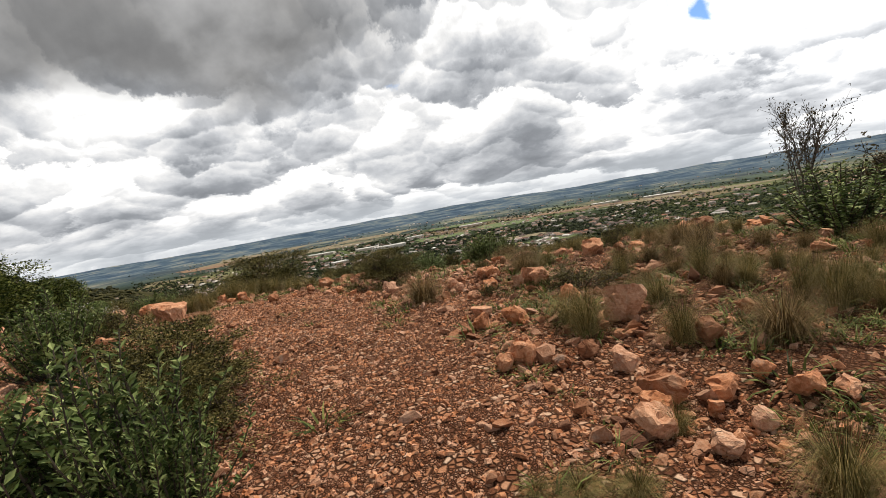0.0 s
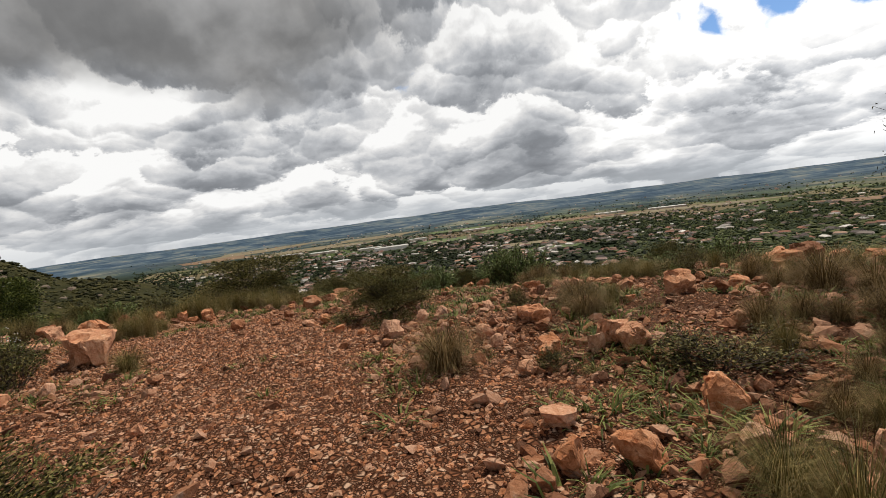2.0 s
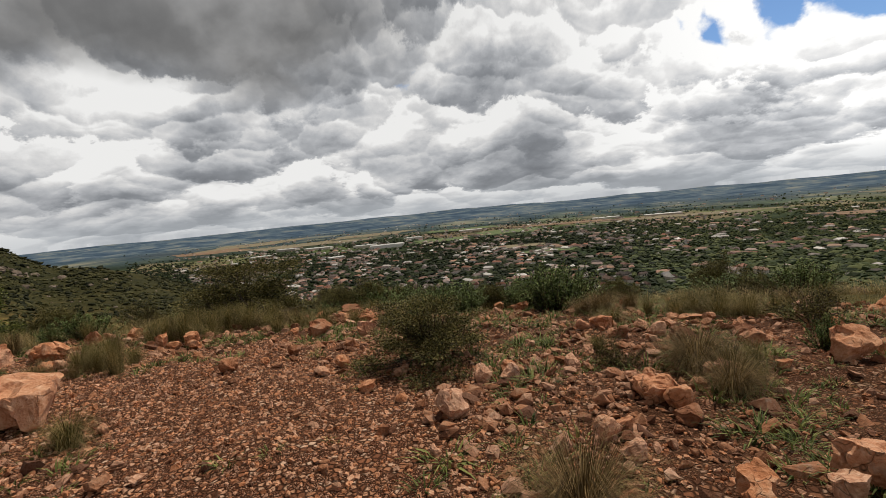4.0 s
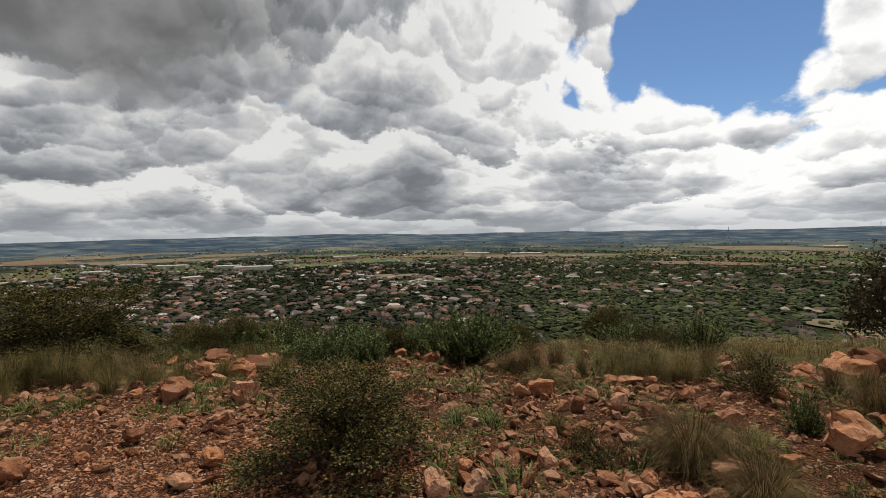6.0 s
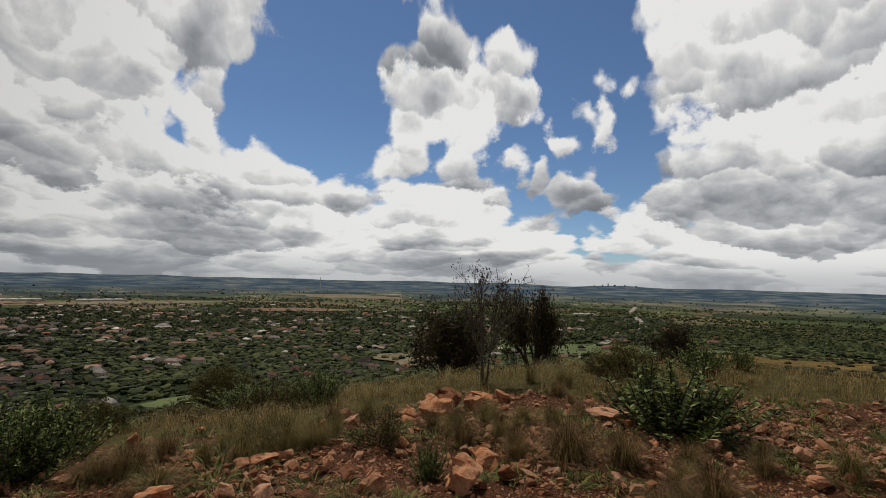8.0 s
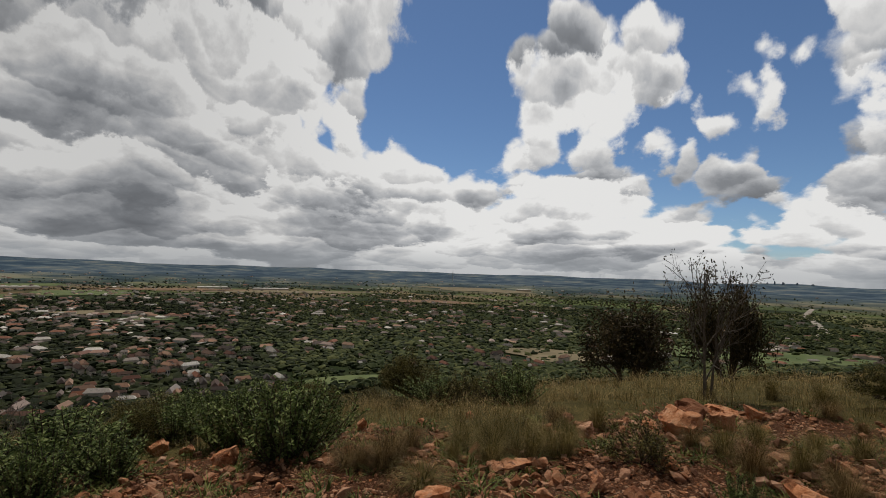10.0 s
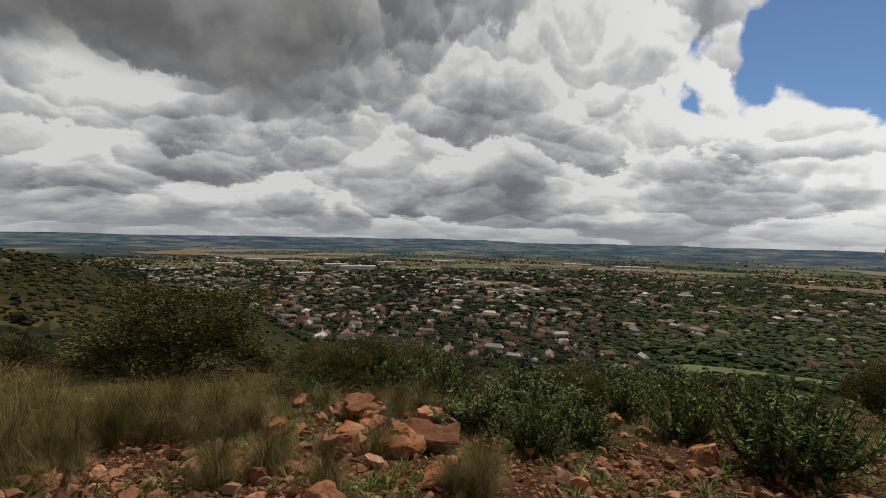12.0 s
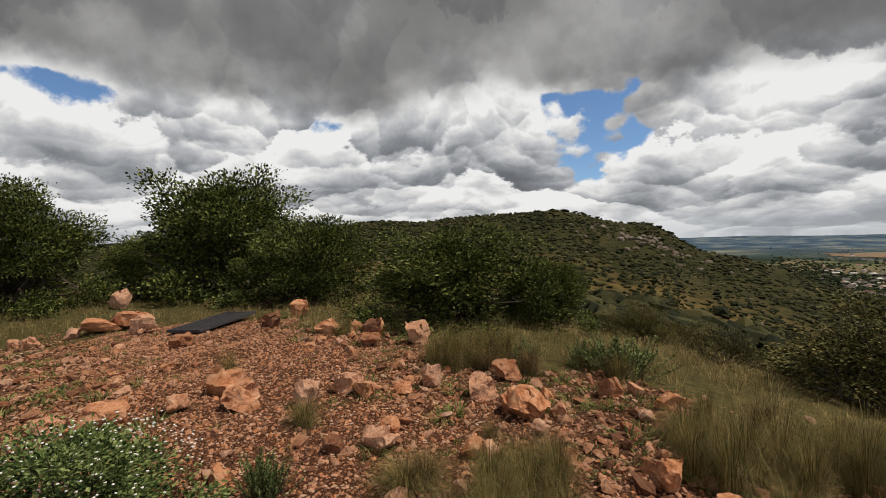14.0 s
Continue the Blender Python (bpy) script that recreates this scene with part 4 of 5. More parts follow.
def broad_shapes(seed, lobes=130, full=330, leaf=0.028):
    """A dense shrub of broad shiny leaves over several stems, its outline broken into lobes with dark gaps."""
    rng = np.random.default_rng(seed)
    lines, tips = [], []
    for i in range(8):
        a, tilt = i * 0.8 + rng.uniform(0, 0.6), rng.uniform(0.1, 0.85)
        d = np.array([np.cos(a) * np.sin(tilt), np.sin(a) * np.sin(tilt), np.cos(tilt)])
        branches(rng, (np.cos(a) * 0.06, np.sin(a) * 0.06, 0), d, 0.34, 0.018, 2, lines, tips, 0.5, 0.72, (2, 4), 0.25)
    at, way = [], []
    for _ in range(lobes):
        d = rng.normal(0, 1, 3)
        d[2] = abs(d[2]) * 1.2 - 0.55
        d /= np.linalg.norm(d)
        reach = rng.uniform(0.0, 1.0) ** 0.4 * (1 + 0.5 * noise.noise(Vector(d) * 2.0 + Vector((seed, 0, 0))))
        mid = np.array([0, 0, 0.42]) + d * [0.55, 0.55, 0.58] * reach
        if rng.random() < 0.09:
            mid = np.array([d[0] * 0.75, d[1] * 0.75, rng.uniform(0.03, 0.2)])
        k = int(rng.integers(full // 2, full * 3 // 2))
        spread = rng.uniform(0.045, 0.085)
        p = mid + np.clip(rng.normal(0, 1, (k, 3)), -1.7, 1.7) * spread * [1.15, 1.15, 0.7]
        at.append(p)
        way.append((p - mid) * 6 + d * 0.6 + rng.normal(0, 0.45, (k, 3)) + [0, 0, 0.1])
        if rng.random() < 0.5:
            lines.append(([[0, 0, 0.15], mid * 0.6, mid, mid + d * 0.10], 0.008, 0.002))
    at, way = np.concatenate(at), np.concatenate(way)
    ok = at[:, 2] > 0.01
    at, way = at[ok], way[ok]
    k = len(at)
    return fit_unit(tubes(lines, 3), leaves_at(rng, at, way, rng.uniform(0.75, 1.25, k) * leaf, rng.uniform(0.45, 0.8, k) * leaf))


def bare_tree_shapes(seed, leafy=1, depth=4, trunk=0.34):
    """A half-dead small tree: pale trunk, fine upswept twigs, a few withered leaves."""
    rng = np.random.default_rng(seed)
    lines, tips = [], []
    for i in range(3 if trunk > 0.2 else 6):
        a = rng.uniform(0, 2 * np.pi)
        lean = 0.13 if trunk > 0.2 else 0.5
        d = np.array([np.cos(a) * lean, np.sin(a) * lean, 1.0])
        branches(rng, (np.cos(a) * 0.02, np.sin(a) * 0.02, 0), d / np.linalg.norm(d), trunk, 0.014, depth, lines, tips, 0.42, 0.72, (2, 4), 0.18)
    tp, td = np.array([t[0] for t in tips]), np.array([t[1] for t in tips])
    at = np.repeat(tp, leafy, 0) + rng.normal(0, 0.02, (len(tp) * leafy, 3))
    way = rng.normal(0, 1, at.shape)
    k = len(at)
    return fit_unit(tubes(lines, 3), leaves_at(rng, at, way, rng.uniform(0.016, 0.032, k), rng.uniform(0.008, 0.016, k)))


def blades(rng, k, foot, long, tilt, wide, droop, fine=True):
    """Grass blades that spring from a small round base and bow outward."""
    a, t, l = rng.uniform(0, 2 * np.pi, k), np.abs(rng.normal(0, tilt, k)), rng.uniform(0.55, 1.0, k) * long
    out = np.stack([np.cos(a), np.sin(a), np.zeros(k)], -1)
    start = out * (np.sqrt(rng.uniform(0, 1, k)) * foot)[:, None]
    side = np.stack([-np.sin(a), np.cos(a), np.zeros(k)], -1)
    rows = []
    steps = (0.0, 0.35, 0.7, 1.0) if fine else (0.0, 0.55, 1.0)
    for s in steps:
        lean = t + droop * s * s
        mid = start + out * (np.sin(lean) * l * s)[:, None] + np.array([0, 0, 1.0]) * (np.cos(np.minimum(lean, 1.9)) * l * s)[:, None]
        w = wide * (1 - 0.85 * s)
        rows += [mid - side * w / 2, mid + side * w / 2]
    v = np.stack(rows, 1).reshape(-1, 3)
    one = np.array([(0, 1, 3, 2), (2, 3, 5, 4), (4, 5, 7, 6)])[: len(steps) - 1]
    f = one[None] + (np.arange(k) * 2 * len(steps))[:, None, None]
    return v, f.reshape(-1, 4)


def tussock_kind(seed, mat, k=300):
    """The upright core of a tussock, and the dry skirt that droops round it."""
    rng = np.random.default_rng(seed)
    core, skirt = fit_unit(blades(rng, k, 0.26, 1.0, 0.50, 0.009, 0.85), blades(rng, k // 2, 0.30, 0.72, 0.9, 0.007, 0.9))
    return [("tuft_core", mesh_of("tuft_core", *core, mat)), ("tuft_skirt", mesh_of("tuft_skirt", *skirt, M_STRAW if mat is M_GRASS else mat))]


TAWNY = [tussock_kind(s, M_TAWNY, 900) for s in (1, 2, 3)]
GREEN = [tussock_kind(s, M_GRASS, 800) for s in (4, 5, 6)]


def plant_kind(name, shapes, stem_mat, leaf_mat):
    out = []
    for s in shapes:
        meshes = [("branchwork", mesh_of("branchwork", *s[0], stem_mat))]
        if len(s) > 1:
            meshes.append(("foliage", mesh_of("foliage", *s[1], leaf_mat)))
        out.append(meshes)
    return out


SAGE = plant_kind("sage", [sage_shapes(s) for s in (11, 12, 13)], M_BARK, M_SAGE)
SCRUB = plant_kind("scrub", [scrub_shapes(s) for s in (21, 22, 23)], M_BARK, M_SCRUB)
BROAD = plant_kind("broad", [broad_shapes(s) for s in (31, 32)], M_BARK, M_BROAD)
FINE = plant_kind("fine", [broad_shapes(27, 90, 170, 0.034)], M_BARK, M_SAGE)
OLIVE = plant_kind("olive", [broad_shapes(s, 100, 270, 0.024) for s in (33, 34)], M_BARK, M_SCRUB)
TWIGGY = plant_kind("twiggy", [scrub_shapes(s, True) for s in (25, 26)], M_PALE, M_SCRUB)
M_PETAL, n = material("white_petal")
finish(n, (0.75, 0.74, 0.72), 0.7)
DEAD = plant_kind("dead", [bare_tree_shapes(41, 2, 4)], M_PALE, M_WITHER)
SCRAGGY = plant_kind("scraggy", [bare_tree_shapes(s, 4, 4, 0.18) for s in (42, 43)], M_BARK, M_WITHER)


def plant(kinds, name, label, category, group, x, y, wide, high, sink=0.02):
    COUNT[0] += 1
    rng = np.random.default_rng(2000 + COUNT[0])
    ob = thing(name, label, category, group)
    ob.matrix_basis = pose(x, y, float(land(x, y)) - sink, 0, 0, rng.uniform(0, 360)) @ Matrix.Diagonal((wide, wide, high, 1))
    for part_name, me in kinds[COUNT[0] % len(kinds)]:
        child(part_name, me, ob)
    return ob


def sage_bush(x, y, wide, high):
    return plant(SAGE, "sage_bush", "grey-green leafy shrub with upright stems among stones", "bush", "grey-green shrubs", x, y, wide * 1.1, high * 1.08)


def scrub_bush(x, y, wide, high):
    return plant(OLIVE if wide > 0.95 else SCRUB, "scrub_bush", "low dark olive scrub bush with tiny leaves", "bush", "dark scrub bushes", x, y, wide * 1.1, high * 1.08)


def broad_bush(x, y, wide, high):
    return plant(BROAD, "broadleaf_bush", "large dense bush of shiny green leaves by the path", "bush", "large green bushes", x, y, wide * 1.08, high * 1.05, 0.1)


def twig_bush(x, y, wide, high):
    return plant(TWIGGY, "bare_bush", "leafless grey twiggy bush on the grassy slope", "bush", "bare twiggy bushes", x, y, wide, high)


def dead_tree(x, y, wide, high):
    return plant(DEAD, "bare_tree", "half-dead small tree with pale trunk and few leaves", "tree", "", x, y, wide, high)


def scrag_tree(x, y, wide, high):
    return plant(SCRAGGY, "scraggy_tree", "dark scraggy little tree with many thin stems", "tree", "scraggy trees at the edge", x, y, wide, high)


def tussock(kinds, label, group, x, y, wide, high):
    COUNT[0] += 1
    rng = np.random.default_rng(3000 + COUNT[0])
    ob = thing("grass_tussock", label, "grass", group)
    ob.matrix_basis = pose(x, y, float(land(x, y)) - 0.02, 0, 0, rng.uniform(0, 360)) @ Matrix.Diagonal((wide * 1.2, wide * 1.2, high * 1.05, 1))
    for part_name, me in kinds[COUNT[0] % len(kinds)]:
        child(part_name, me, ob)
    return ob


def tawny_tussock(x, y, wide, high):
    return tussock(TAWNY, "reddish-brown dry grass tussock growing from gravel", "brown tussocks", x, y, wide * 0.95, high * 0.85)


def green_tussock(x, y, wide, high):
    if wide > 0.6:
        rng = np.random.default_rng(int(1000 * wide + 100 * abs(x)))
        for i in range(5):
            a = i * 1.26 + rng.uniform(0, 0.8)
            green_tussock(x + np.cos(a) * wide * 0.36, y + np.sin(a) * wide * 0.36, wide * rng.uniform(0.36, 0.52), high * rng.uniform(0.55, 0.85))
        wide, high = wide * 0.5, high * 0.85
    return tussock(GREEN, "green and straw-coloured grass tussock between stones", "green tussocks", x, y, wide, high)


def flower_bush(x, y, wide, high):
    """A low green shrub dotted with tiny white flowers."""
    ob = plant(FINE, "flowering_bush", "low green shrub dotted with tiny white flowers", "bush", "", x, y, wide, high)
    rng = np.random.default_rng(77)
    k = 310
    a, r = rng.uniform(0, 2 * np.pi, k), np.sqrt(rng.uniform(0, 1, k)) * 0.42
    at = np.stack([np.cos(a) * r, np.sin(a) * r, 0.98 - 1.7 * r * r + rng.normal(0, 0.05, k)], -1)
    child("flowers", mesh_of("flowers", *scatter(*ball(1, 0.15, 0.6, 5), at, turns(rng, k, 0.5), np.full((k, 3), 0.0055) * [[1, 1, 1.8]]), M_PETAL), ob, "tiny white flowers")
    tagged(ob.children[-1], kind="stuff")
    return ob


# ---- what grows and lies on the hilltop ----
# the great bushes at the end of the path
broad_bush(-24.2, 4.0, 6.4, 4.8)
broad_bush(-19.8, 7.6, 4.4, 2.7)
broad_bush(-13.8, 10.5, 3.8, 2.05)
broad_bush(-13.1, 12.6, 2.0, 1.5)
broad_bush(-21.6, -1.6, 4.3, 3.9)
broad_bush(-30.0, -0.5, 4.0, 2.6)
sage_bush(4.35, 6.0, 1.5, 0.74)
scrub_bush(-8.2, 15.9, 3.4, 1.55)
scrub_bush(-5.75, 6.35, 0.85, 0.55)
scrub_bush(-2.3, 2.7, 1.0, 0.5)
scrub_bush(7.0, 7.3, 1.3, 0.7)
sage_bush(-2.25, 2.05, 1.0, 0.85)
sage_bush(-2.75, 1.7, 1.0, 0.9)
sage_bush(-5.45, 5.0, 1.1, 0.95)
sage_bush(-1.72, 2.0, 0.6, 0.62)
sage_bush(-2.9, 2.35, 0.7, 0.5)
sage_bush(0.1, 11.7, 1.1, 0.75)
sage_bush(-19.4, 10.2, 1.3, 1.1)
dead_tree(6.2, 9.5, 1.5, 2.35)
scrag_tree(11.4, 14.0, 2.9, 1.25 - float(land(11.4, 14.0)))
scrag_tree(13.6, 11.8, 2.3, 1.7 - float(land(13.6, 11.8)))
scrag_tree(15.0, 7.6, 1.6, 1.9)
scrub_bush(-13.8, 15.5, 1.8, 1.0)
scrub_bush(-17.0, 20.0, 2.6, 1.5)
scrub_bush(-12.0, 20.5, 2.2, 1.1)
scrub_bush(-22.0, 17.0, 3.0, 1.8)
flower_bush(-6.4, 6.5, 1.35, 0.7)
scrub_bush(0.93, 5.06, 0.79, 0.26)
rock(0.68, 4.55, 0.28, 0.21)
scrub_bush(-0.06, 5.25, 0.30, 0.17)
sage_bush(-1.78, 12.28, 0.74, 0.49)
sage_bush(-0.70, 14.04, 0.85, 0.52)
sage_bush(-2.13, 13.79, 1.09, 0.48)
twig_bush(-2.67, 17.59, 1.26, 0.91)
scrub_bush(-5.06, 14.56, 1.42, 0.71)
scrub_bush(-0.67, 17.35, 1.55, 0.62)
sage_bush(-1.90, 13.32, 1.29, 0.64)
sage_bush(-0.41, 12.83, 0.93, 0.64)
scrub_bush(-1.29, 13.95, 1.05, 0.60)
scrub_bush(2.15, 8.74, 0.65, 0.38)
rock(1.0, 3.74, 0.38, 0.34)
rock(1.28, 3.03, 0.21, 0.20)
rock(0.10, 3.23, 0.24, 0.24)
rock(-0.03, 3.16, 0.15, 0.16)
rock(0.65, 2.21, 0.20, 0.16)
rock(0.79, 2.48, 0.26, 0.15)
rock(0.97, 2.32, 0.10, 0.13)
rock(1.08, 2.41, 0.17, 0.10)
rock(0.72, 2.91, 0.21, 0.11)
rock(0.54, 3.13, 0.15, 0.11)
rock(1.32, 2.51, 0.13, 0.12)
rock(1.39, 2.30, 0.16, 0.11)
rock(1.11, 2.15, 0.13, 0.10)
rock(0.94, 2.05, 0.10, 0.09)
rock(-5.35, 7.16, 0.87, 0.43)
rock(-7.67, 9.58, 0.49, 0.31)
rock(-8.85, 9.88, 0.38, 0.24)
rock(-5.02, 5.48, 0.44, 0.25)
rock(-1.56, 6.70, 0.27, 0.25)
rock(-6.19, 9.99, 0.28, 0.30)
rock(-0.09, 5.59, 0.25, 0.13)
rock(0.48, 5.70, 0.30, 0.20)
rock(0.52, 5.48, 0.25, 0.17)
rock(-0.02, 6.61, 0.20, 0.20)
rock(-0.12, 6.76, 0.23, 0.12)
rock(0.47, 7.06, 0.17, 0.15)
rock(-0.51, 5.99, 0.15, 0.11)
rock(1.34, 5.76, 0.18, 0.17)
rock(-3.83, 10.19, 0.36, 0.20)
rock(-4.01, 11.42, 0.35, 0.19)
rock(-3.50, 11.65, 0.54, 0.22)
rock(-3.05, 10.04, 0.35, 0.21)
rock(-2.15, 7.78, 0.10, 0.19)
rock(-2.11, 7.81, 0.08, 0.11)
rock(-1.69, 7.69, 0.10, 0.08)
rock(0.50, 7.13, 0.27, 0.17)
rock(-0.13, 6.81, 0.33, 0.15)
rock(0.06, 8.70, 0.13, 0.24)
rock(0.18, 8.60, 0.17, 0.25)
rock(0.70, 8.70, 0.19, 0.14)
rock(0.57, 8.06, 0.26, 0.19)
rock(1.12, 7.91, 0.23, 0.17)
rock(1.54, 7.29, 0.35, 0.24)
rock(2.20, 7.43, 0.34, 0.17)
rock(1.88, 7.04, 0.21, 0.19)
rock(3.56, 8.94, 0.54, 0.32)
rock(3.90, 8.92, 0.44, 0.36)
rock(4.14, 8.68, 0.29, 0.25)
rock(4.75, 8.54, 0.22, 0.20)
rock(4.77, 8.91, 0.54, 0.14)
rock(3.27, 9.16, 0.22, 0.16)
rock(2.98, 9.38, 0.15, 0.09)
rock(2.65, 9.64, 0.26, 0.17)
rock(1.37, 9.28, 0.16, 0.14)
rock(1.24, 9.50, 0.33, 0.05)
rock(1.42, 8.76, 0.15, 0.11)
rock(-0.11, 9.30, 0.18, 0.15)
rock(0.12, 9.33, 0.30, 0.17)
rock(0.56, 7.24, 0.23, 0.13)
rock(2.28, 7.08, 0.13, 0.09)
rock(-3.27, 11.81, 0.72, 0.26)
rock(-3.28, 12.70, 0.37, 0.21)
rock(-4.05, 12.64, 0.54, 0.26)
rock(-3.60, 12.05, 0.21, 0.16)
rock(-3.98, 11.74, 0.38, 0.17)
rock(-4.50, 12.81, 0.17, 0.14)
rock(-3.86, 12.41, 0.17, 0.10)
rock(-3.92, 12.22, 0.21, 0.11)
rock(-1.10, 13.18, 0.31, 0.19)
rock(-0.85, 12.84, 0.18, 0.09)
rock(-0.74, 11.72, 0.31, 0.17)
rock(1.21, 12.20, 0.23, 0.23)
rock(2.71, 11.66, 0.15, 0.15)
rock(2.56, 10.11, 0.12, 0.13)
rock(-11.21, 9.29, 0.51, 0.47)
rock(-11.97, 8.62, 0.43, 0.35)
rock(-11.29, 8.50, 0.36, 0.20)
rock(-8.76, 8.95, 0.36, 0.39)
rock(-8.21, 9.29, 0.33, 0.24)
rock(-7.78, 9.55, 0.27, 0.40)
rock(-7.76, 9.44, 0.18, 0.15)
rock(-7.63, 9.64, 0.21, 0.13)
rock(-8.19, 10.09, 0.18, 0.14)
rock(-7.65, 9.91, 0.20, 0.14)
rock(-10.75, 10.06, 0.23, 0.23)
rock(-8.10, 10.83, 0.31, 0.31)
rock(-8.15, 11.17, 0.18, 0.20)
rock(-7.66, 11.20, 0.27, 0.20)
rock(-7.46, 10.78, 0.16, 0.09)
rock(-7.21, 10.36, 0.14, 0.12)
rock(-6.98, 8.80, 0.22, 0.30)
rock(-6.88, 8.92, 0.20, 0.20)
rock(-6.65, 9.43, 0.17, 0.15)
rock(-8.57, 8.55, 0.25, 0.13)
rock(-7.48, 8.26, 0.18, 0.14)
rock(-8.63, 8.15, 0.24, 0.19)
rock(-7.25, 8.19, 0.33, 0.11)
rock(-5.72, 9.95, 0.27, 0.37)
rock(-5.54, 9.74, 0.23, 0.13)
rock(-6.66, 10.29, 0.10, 0.11)
rock(-6.56, 10.44, 0.13, 0.10)
rock(-5.88, 11.45, 0.17, 0.14)
rock(-5.75, 10.46, 0.16, 0.12)
rock(-5.61, 10.70, 0.17, 0.10)
rock(-4.76, 11.87, 0.26, 0.15)
rock(-4.99, 13.26, 0.17, 0.23)
rock(-4.52, 12.59, 0.14, 0.17)
rock(-4.39, 12.83, 0.20, 0.16)
rock(-3.96, 12.63, 0.47, 0.21)
rock(-3.99, 11.87, 0.32, 0.16)
rock(-9.23, 6.68, 0.41, 0.47)
rock(-8.62, 6.89, 0.40, 0.31)
rock(-8.41, 7.57, 0.39, 0.28)
rock(-8.77, 8.01, 0.31, 0.25)
rock(-8.70, 6.31, 0.33, 0.17)
rock(-8.66, 5.70, 0.43, 0.24)
rock(-8.55, 5.32, 0.28, 0.15)
rock(-20.99, 1.44, 0.83, 0.65)
rock(-17.13, 3.07, 0.94, 0.43)
rock(-15.65, 3.80, 0.65, 0.45)
rock(-15.97, 7.20, 0.58, 0.43)
rock(-13.99, 6.71, 0.48, 0.36)
rock(-12.51, 8.36, 0.34, 0.41)
rock(-12.16, 8.64, 0.39, 0.36)
rock(-12.75, 7.84, 0.54, 0.27)
rock(-11.56, 7.73, 0.23, 0.14)
rock(-15.67, 1.57, 0.37, 0.27)
rock(-16.06, 1.10, 0.31, 0.31)
rock(-16.74, 2.53, 0.83, 0.35)
rock(-16.53, 2.03, 0.40, 0.27)
rock(-12.81, 5.30, 0.40, 0.25)
rock(-6.97, 7.04, 0.17, 0.17)
rock(-7.28, 8.11, 0.31, 0.16)
rock(-7.26, 7.79, 0.17, 0.11)
rock(4.38, 6.86, 0.56, 0.09)
rock(4.26, 6.29, 0.29, 0.14)
rock(1.24, 8.31, 0.21, 0.09)
scrub_bush(-1.93, 8.05, 1.22, 0.60)
scrub_bush(-4.43, 15.11, 1.33, 0.83)
scrub_bush(-3.96, 16.45, 1.30, 0.70)
scrub_bush(4.49, 15.59, 1.55, 1.03)
scrub_bush(-5.55, 16.14, 1.46, 0.73)
scrub_bush(-3.96, 17.25, 2.10, 0.86)
scrub_bush(-2.65, 3.25, 1.31, 0.66)
scrub_bush(-0.17, 7.66, 0.40, 0.29)
scrub_bush(-3.31, 3.98, 0.76, 0.42)
scrub_bush(-2.96, 15.44, 0.85, 0.64)
sage_bush(-0.18, 11.54, 1.06, 0.72)
sage_bush(-2.25, 11.74, 0.66, 0.52)
sage_bush(-2.71, 12.46, 0.92, 0.49)
sage_bush(-5.02, 13.95, 0.60, 0.37)
sage_bush(3.71, 13.72, 1.15, 0.47)
sage_bush(-3.29, 14.52, 1.04, 0.71)
sage_bush(-9.07, 11.68, 0.92, 0.54)
sage_bush(-9.41, 11.32, 0.50, 0.37)
sage_bush(-9.55, 10.47, 0.45, 0.30)
sage_bush(-6.69, 7.36, 0.32, 0.30)
sage_bush(1.62, 7.72, 0.34, 0.30)
twig_bush(-2.86, 16.23, 1.23, 0.77)
tawny_tussock(-0.89, 5.46, 0.69, 0.44)
tawny_tussock(0.44, 7.45, 0.74, 0.41)
tawny_tussock(0.13, 10.64, 0.54, 0.29)
tawny_tussock(2.31, 5.54, 0.49, 0.42)
tawny_tussock(2.66, 6.79, 0.79, 0.54)
tawny_tussock(2.75, 6.29, 0.57, 0.39)
tawny_tussock(0.44, 6.85, 0.58, 0.33)
tawny_tussock(0.49, 7.60, 0.56, 0.31)
tawny_tussock(-2.99, 10.87, 0.37, 0.25)
tawny_tussock(1.66, 2.91, 0.58, 0.38)
tawny_tussock(-4.08, 13.31, 0.66, 0.30)
green_tussock(1.80, 9.90, 1.04, 0.48)
green_tussock(-2.83, 11.01, 0.53, 0.33)
green_tussock(0.62, 3.53, 0.43, 0.37)
green_tussock(1.14, 3.09, 0.37, 0.33)
green_tussock(2.39, 3.44, 0.67, 0.48)
green_tussock(1.20, 4.17, 0.30, 0.25)
green_tussock(-4.52, 6.64, 0.46, 0.28)
green_tussock(-6.18, 8.92, 0.80, 0.48)
green_tussock(0.55, 3.80, 0.46, 0.30)
green_tussock(-6.28, 10.68, 1.04, 0.68)
green_tussock(-5.89, 11.99, 1.23, 0.61)
green_tussock(-6.25, 11.55, 0.90, 0.60)
green_tussock(-6.97, 10.75, 0.58, 0.35)
green_tussock(-9.28, 6.70, 0.29, 0.51)
green_tussock(-9.74, 10.03, 0.80, 0.64)
green_tussock(-9.65, 9.37, 0.73, 0.66)
green_tussock(-4.73, 10.70, 0.48, 0.34)
green_tussock(-7.94, 7.56, 0.41, 0.25)
green_tussock(0.62, 7.27, 0.66, 0.33)
green_tussock(-6.62, 8.24, 0.56, 0.22)
green_tussock(0.74, 2.21, 0.19, 0.16)
green_tussock(1.11, 1.68, 0.40, 0.30)
green_tussock(-5.68, 8.48, 0.41, 0.51)
green_tussock(-3.96, 12.74, 0.70, 0.35)
green_tussock(-10.09, 10.18, 0.70, 0.46)
green_tussock(1.67, 10.38, 0.87, 0.40)
green_tussock(0.34, 9.76, 0.60, 0.20)
green_tussock(-0.19, 8.23, 0.28, 0.18)
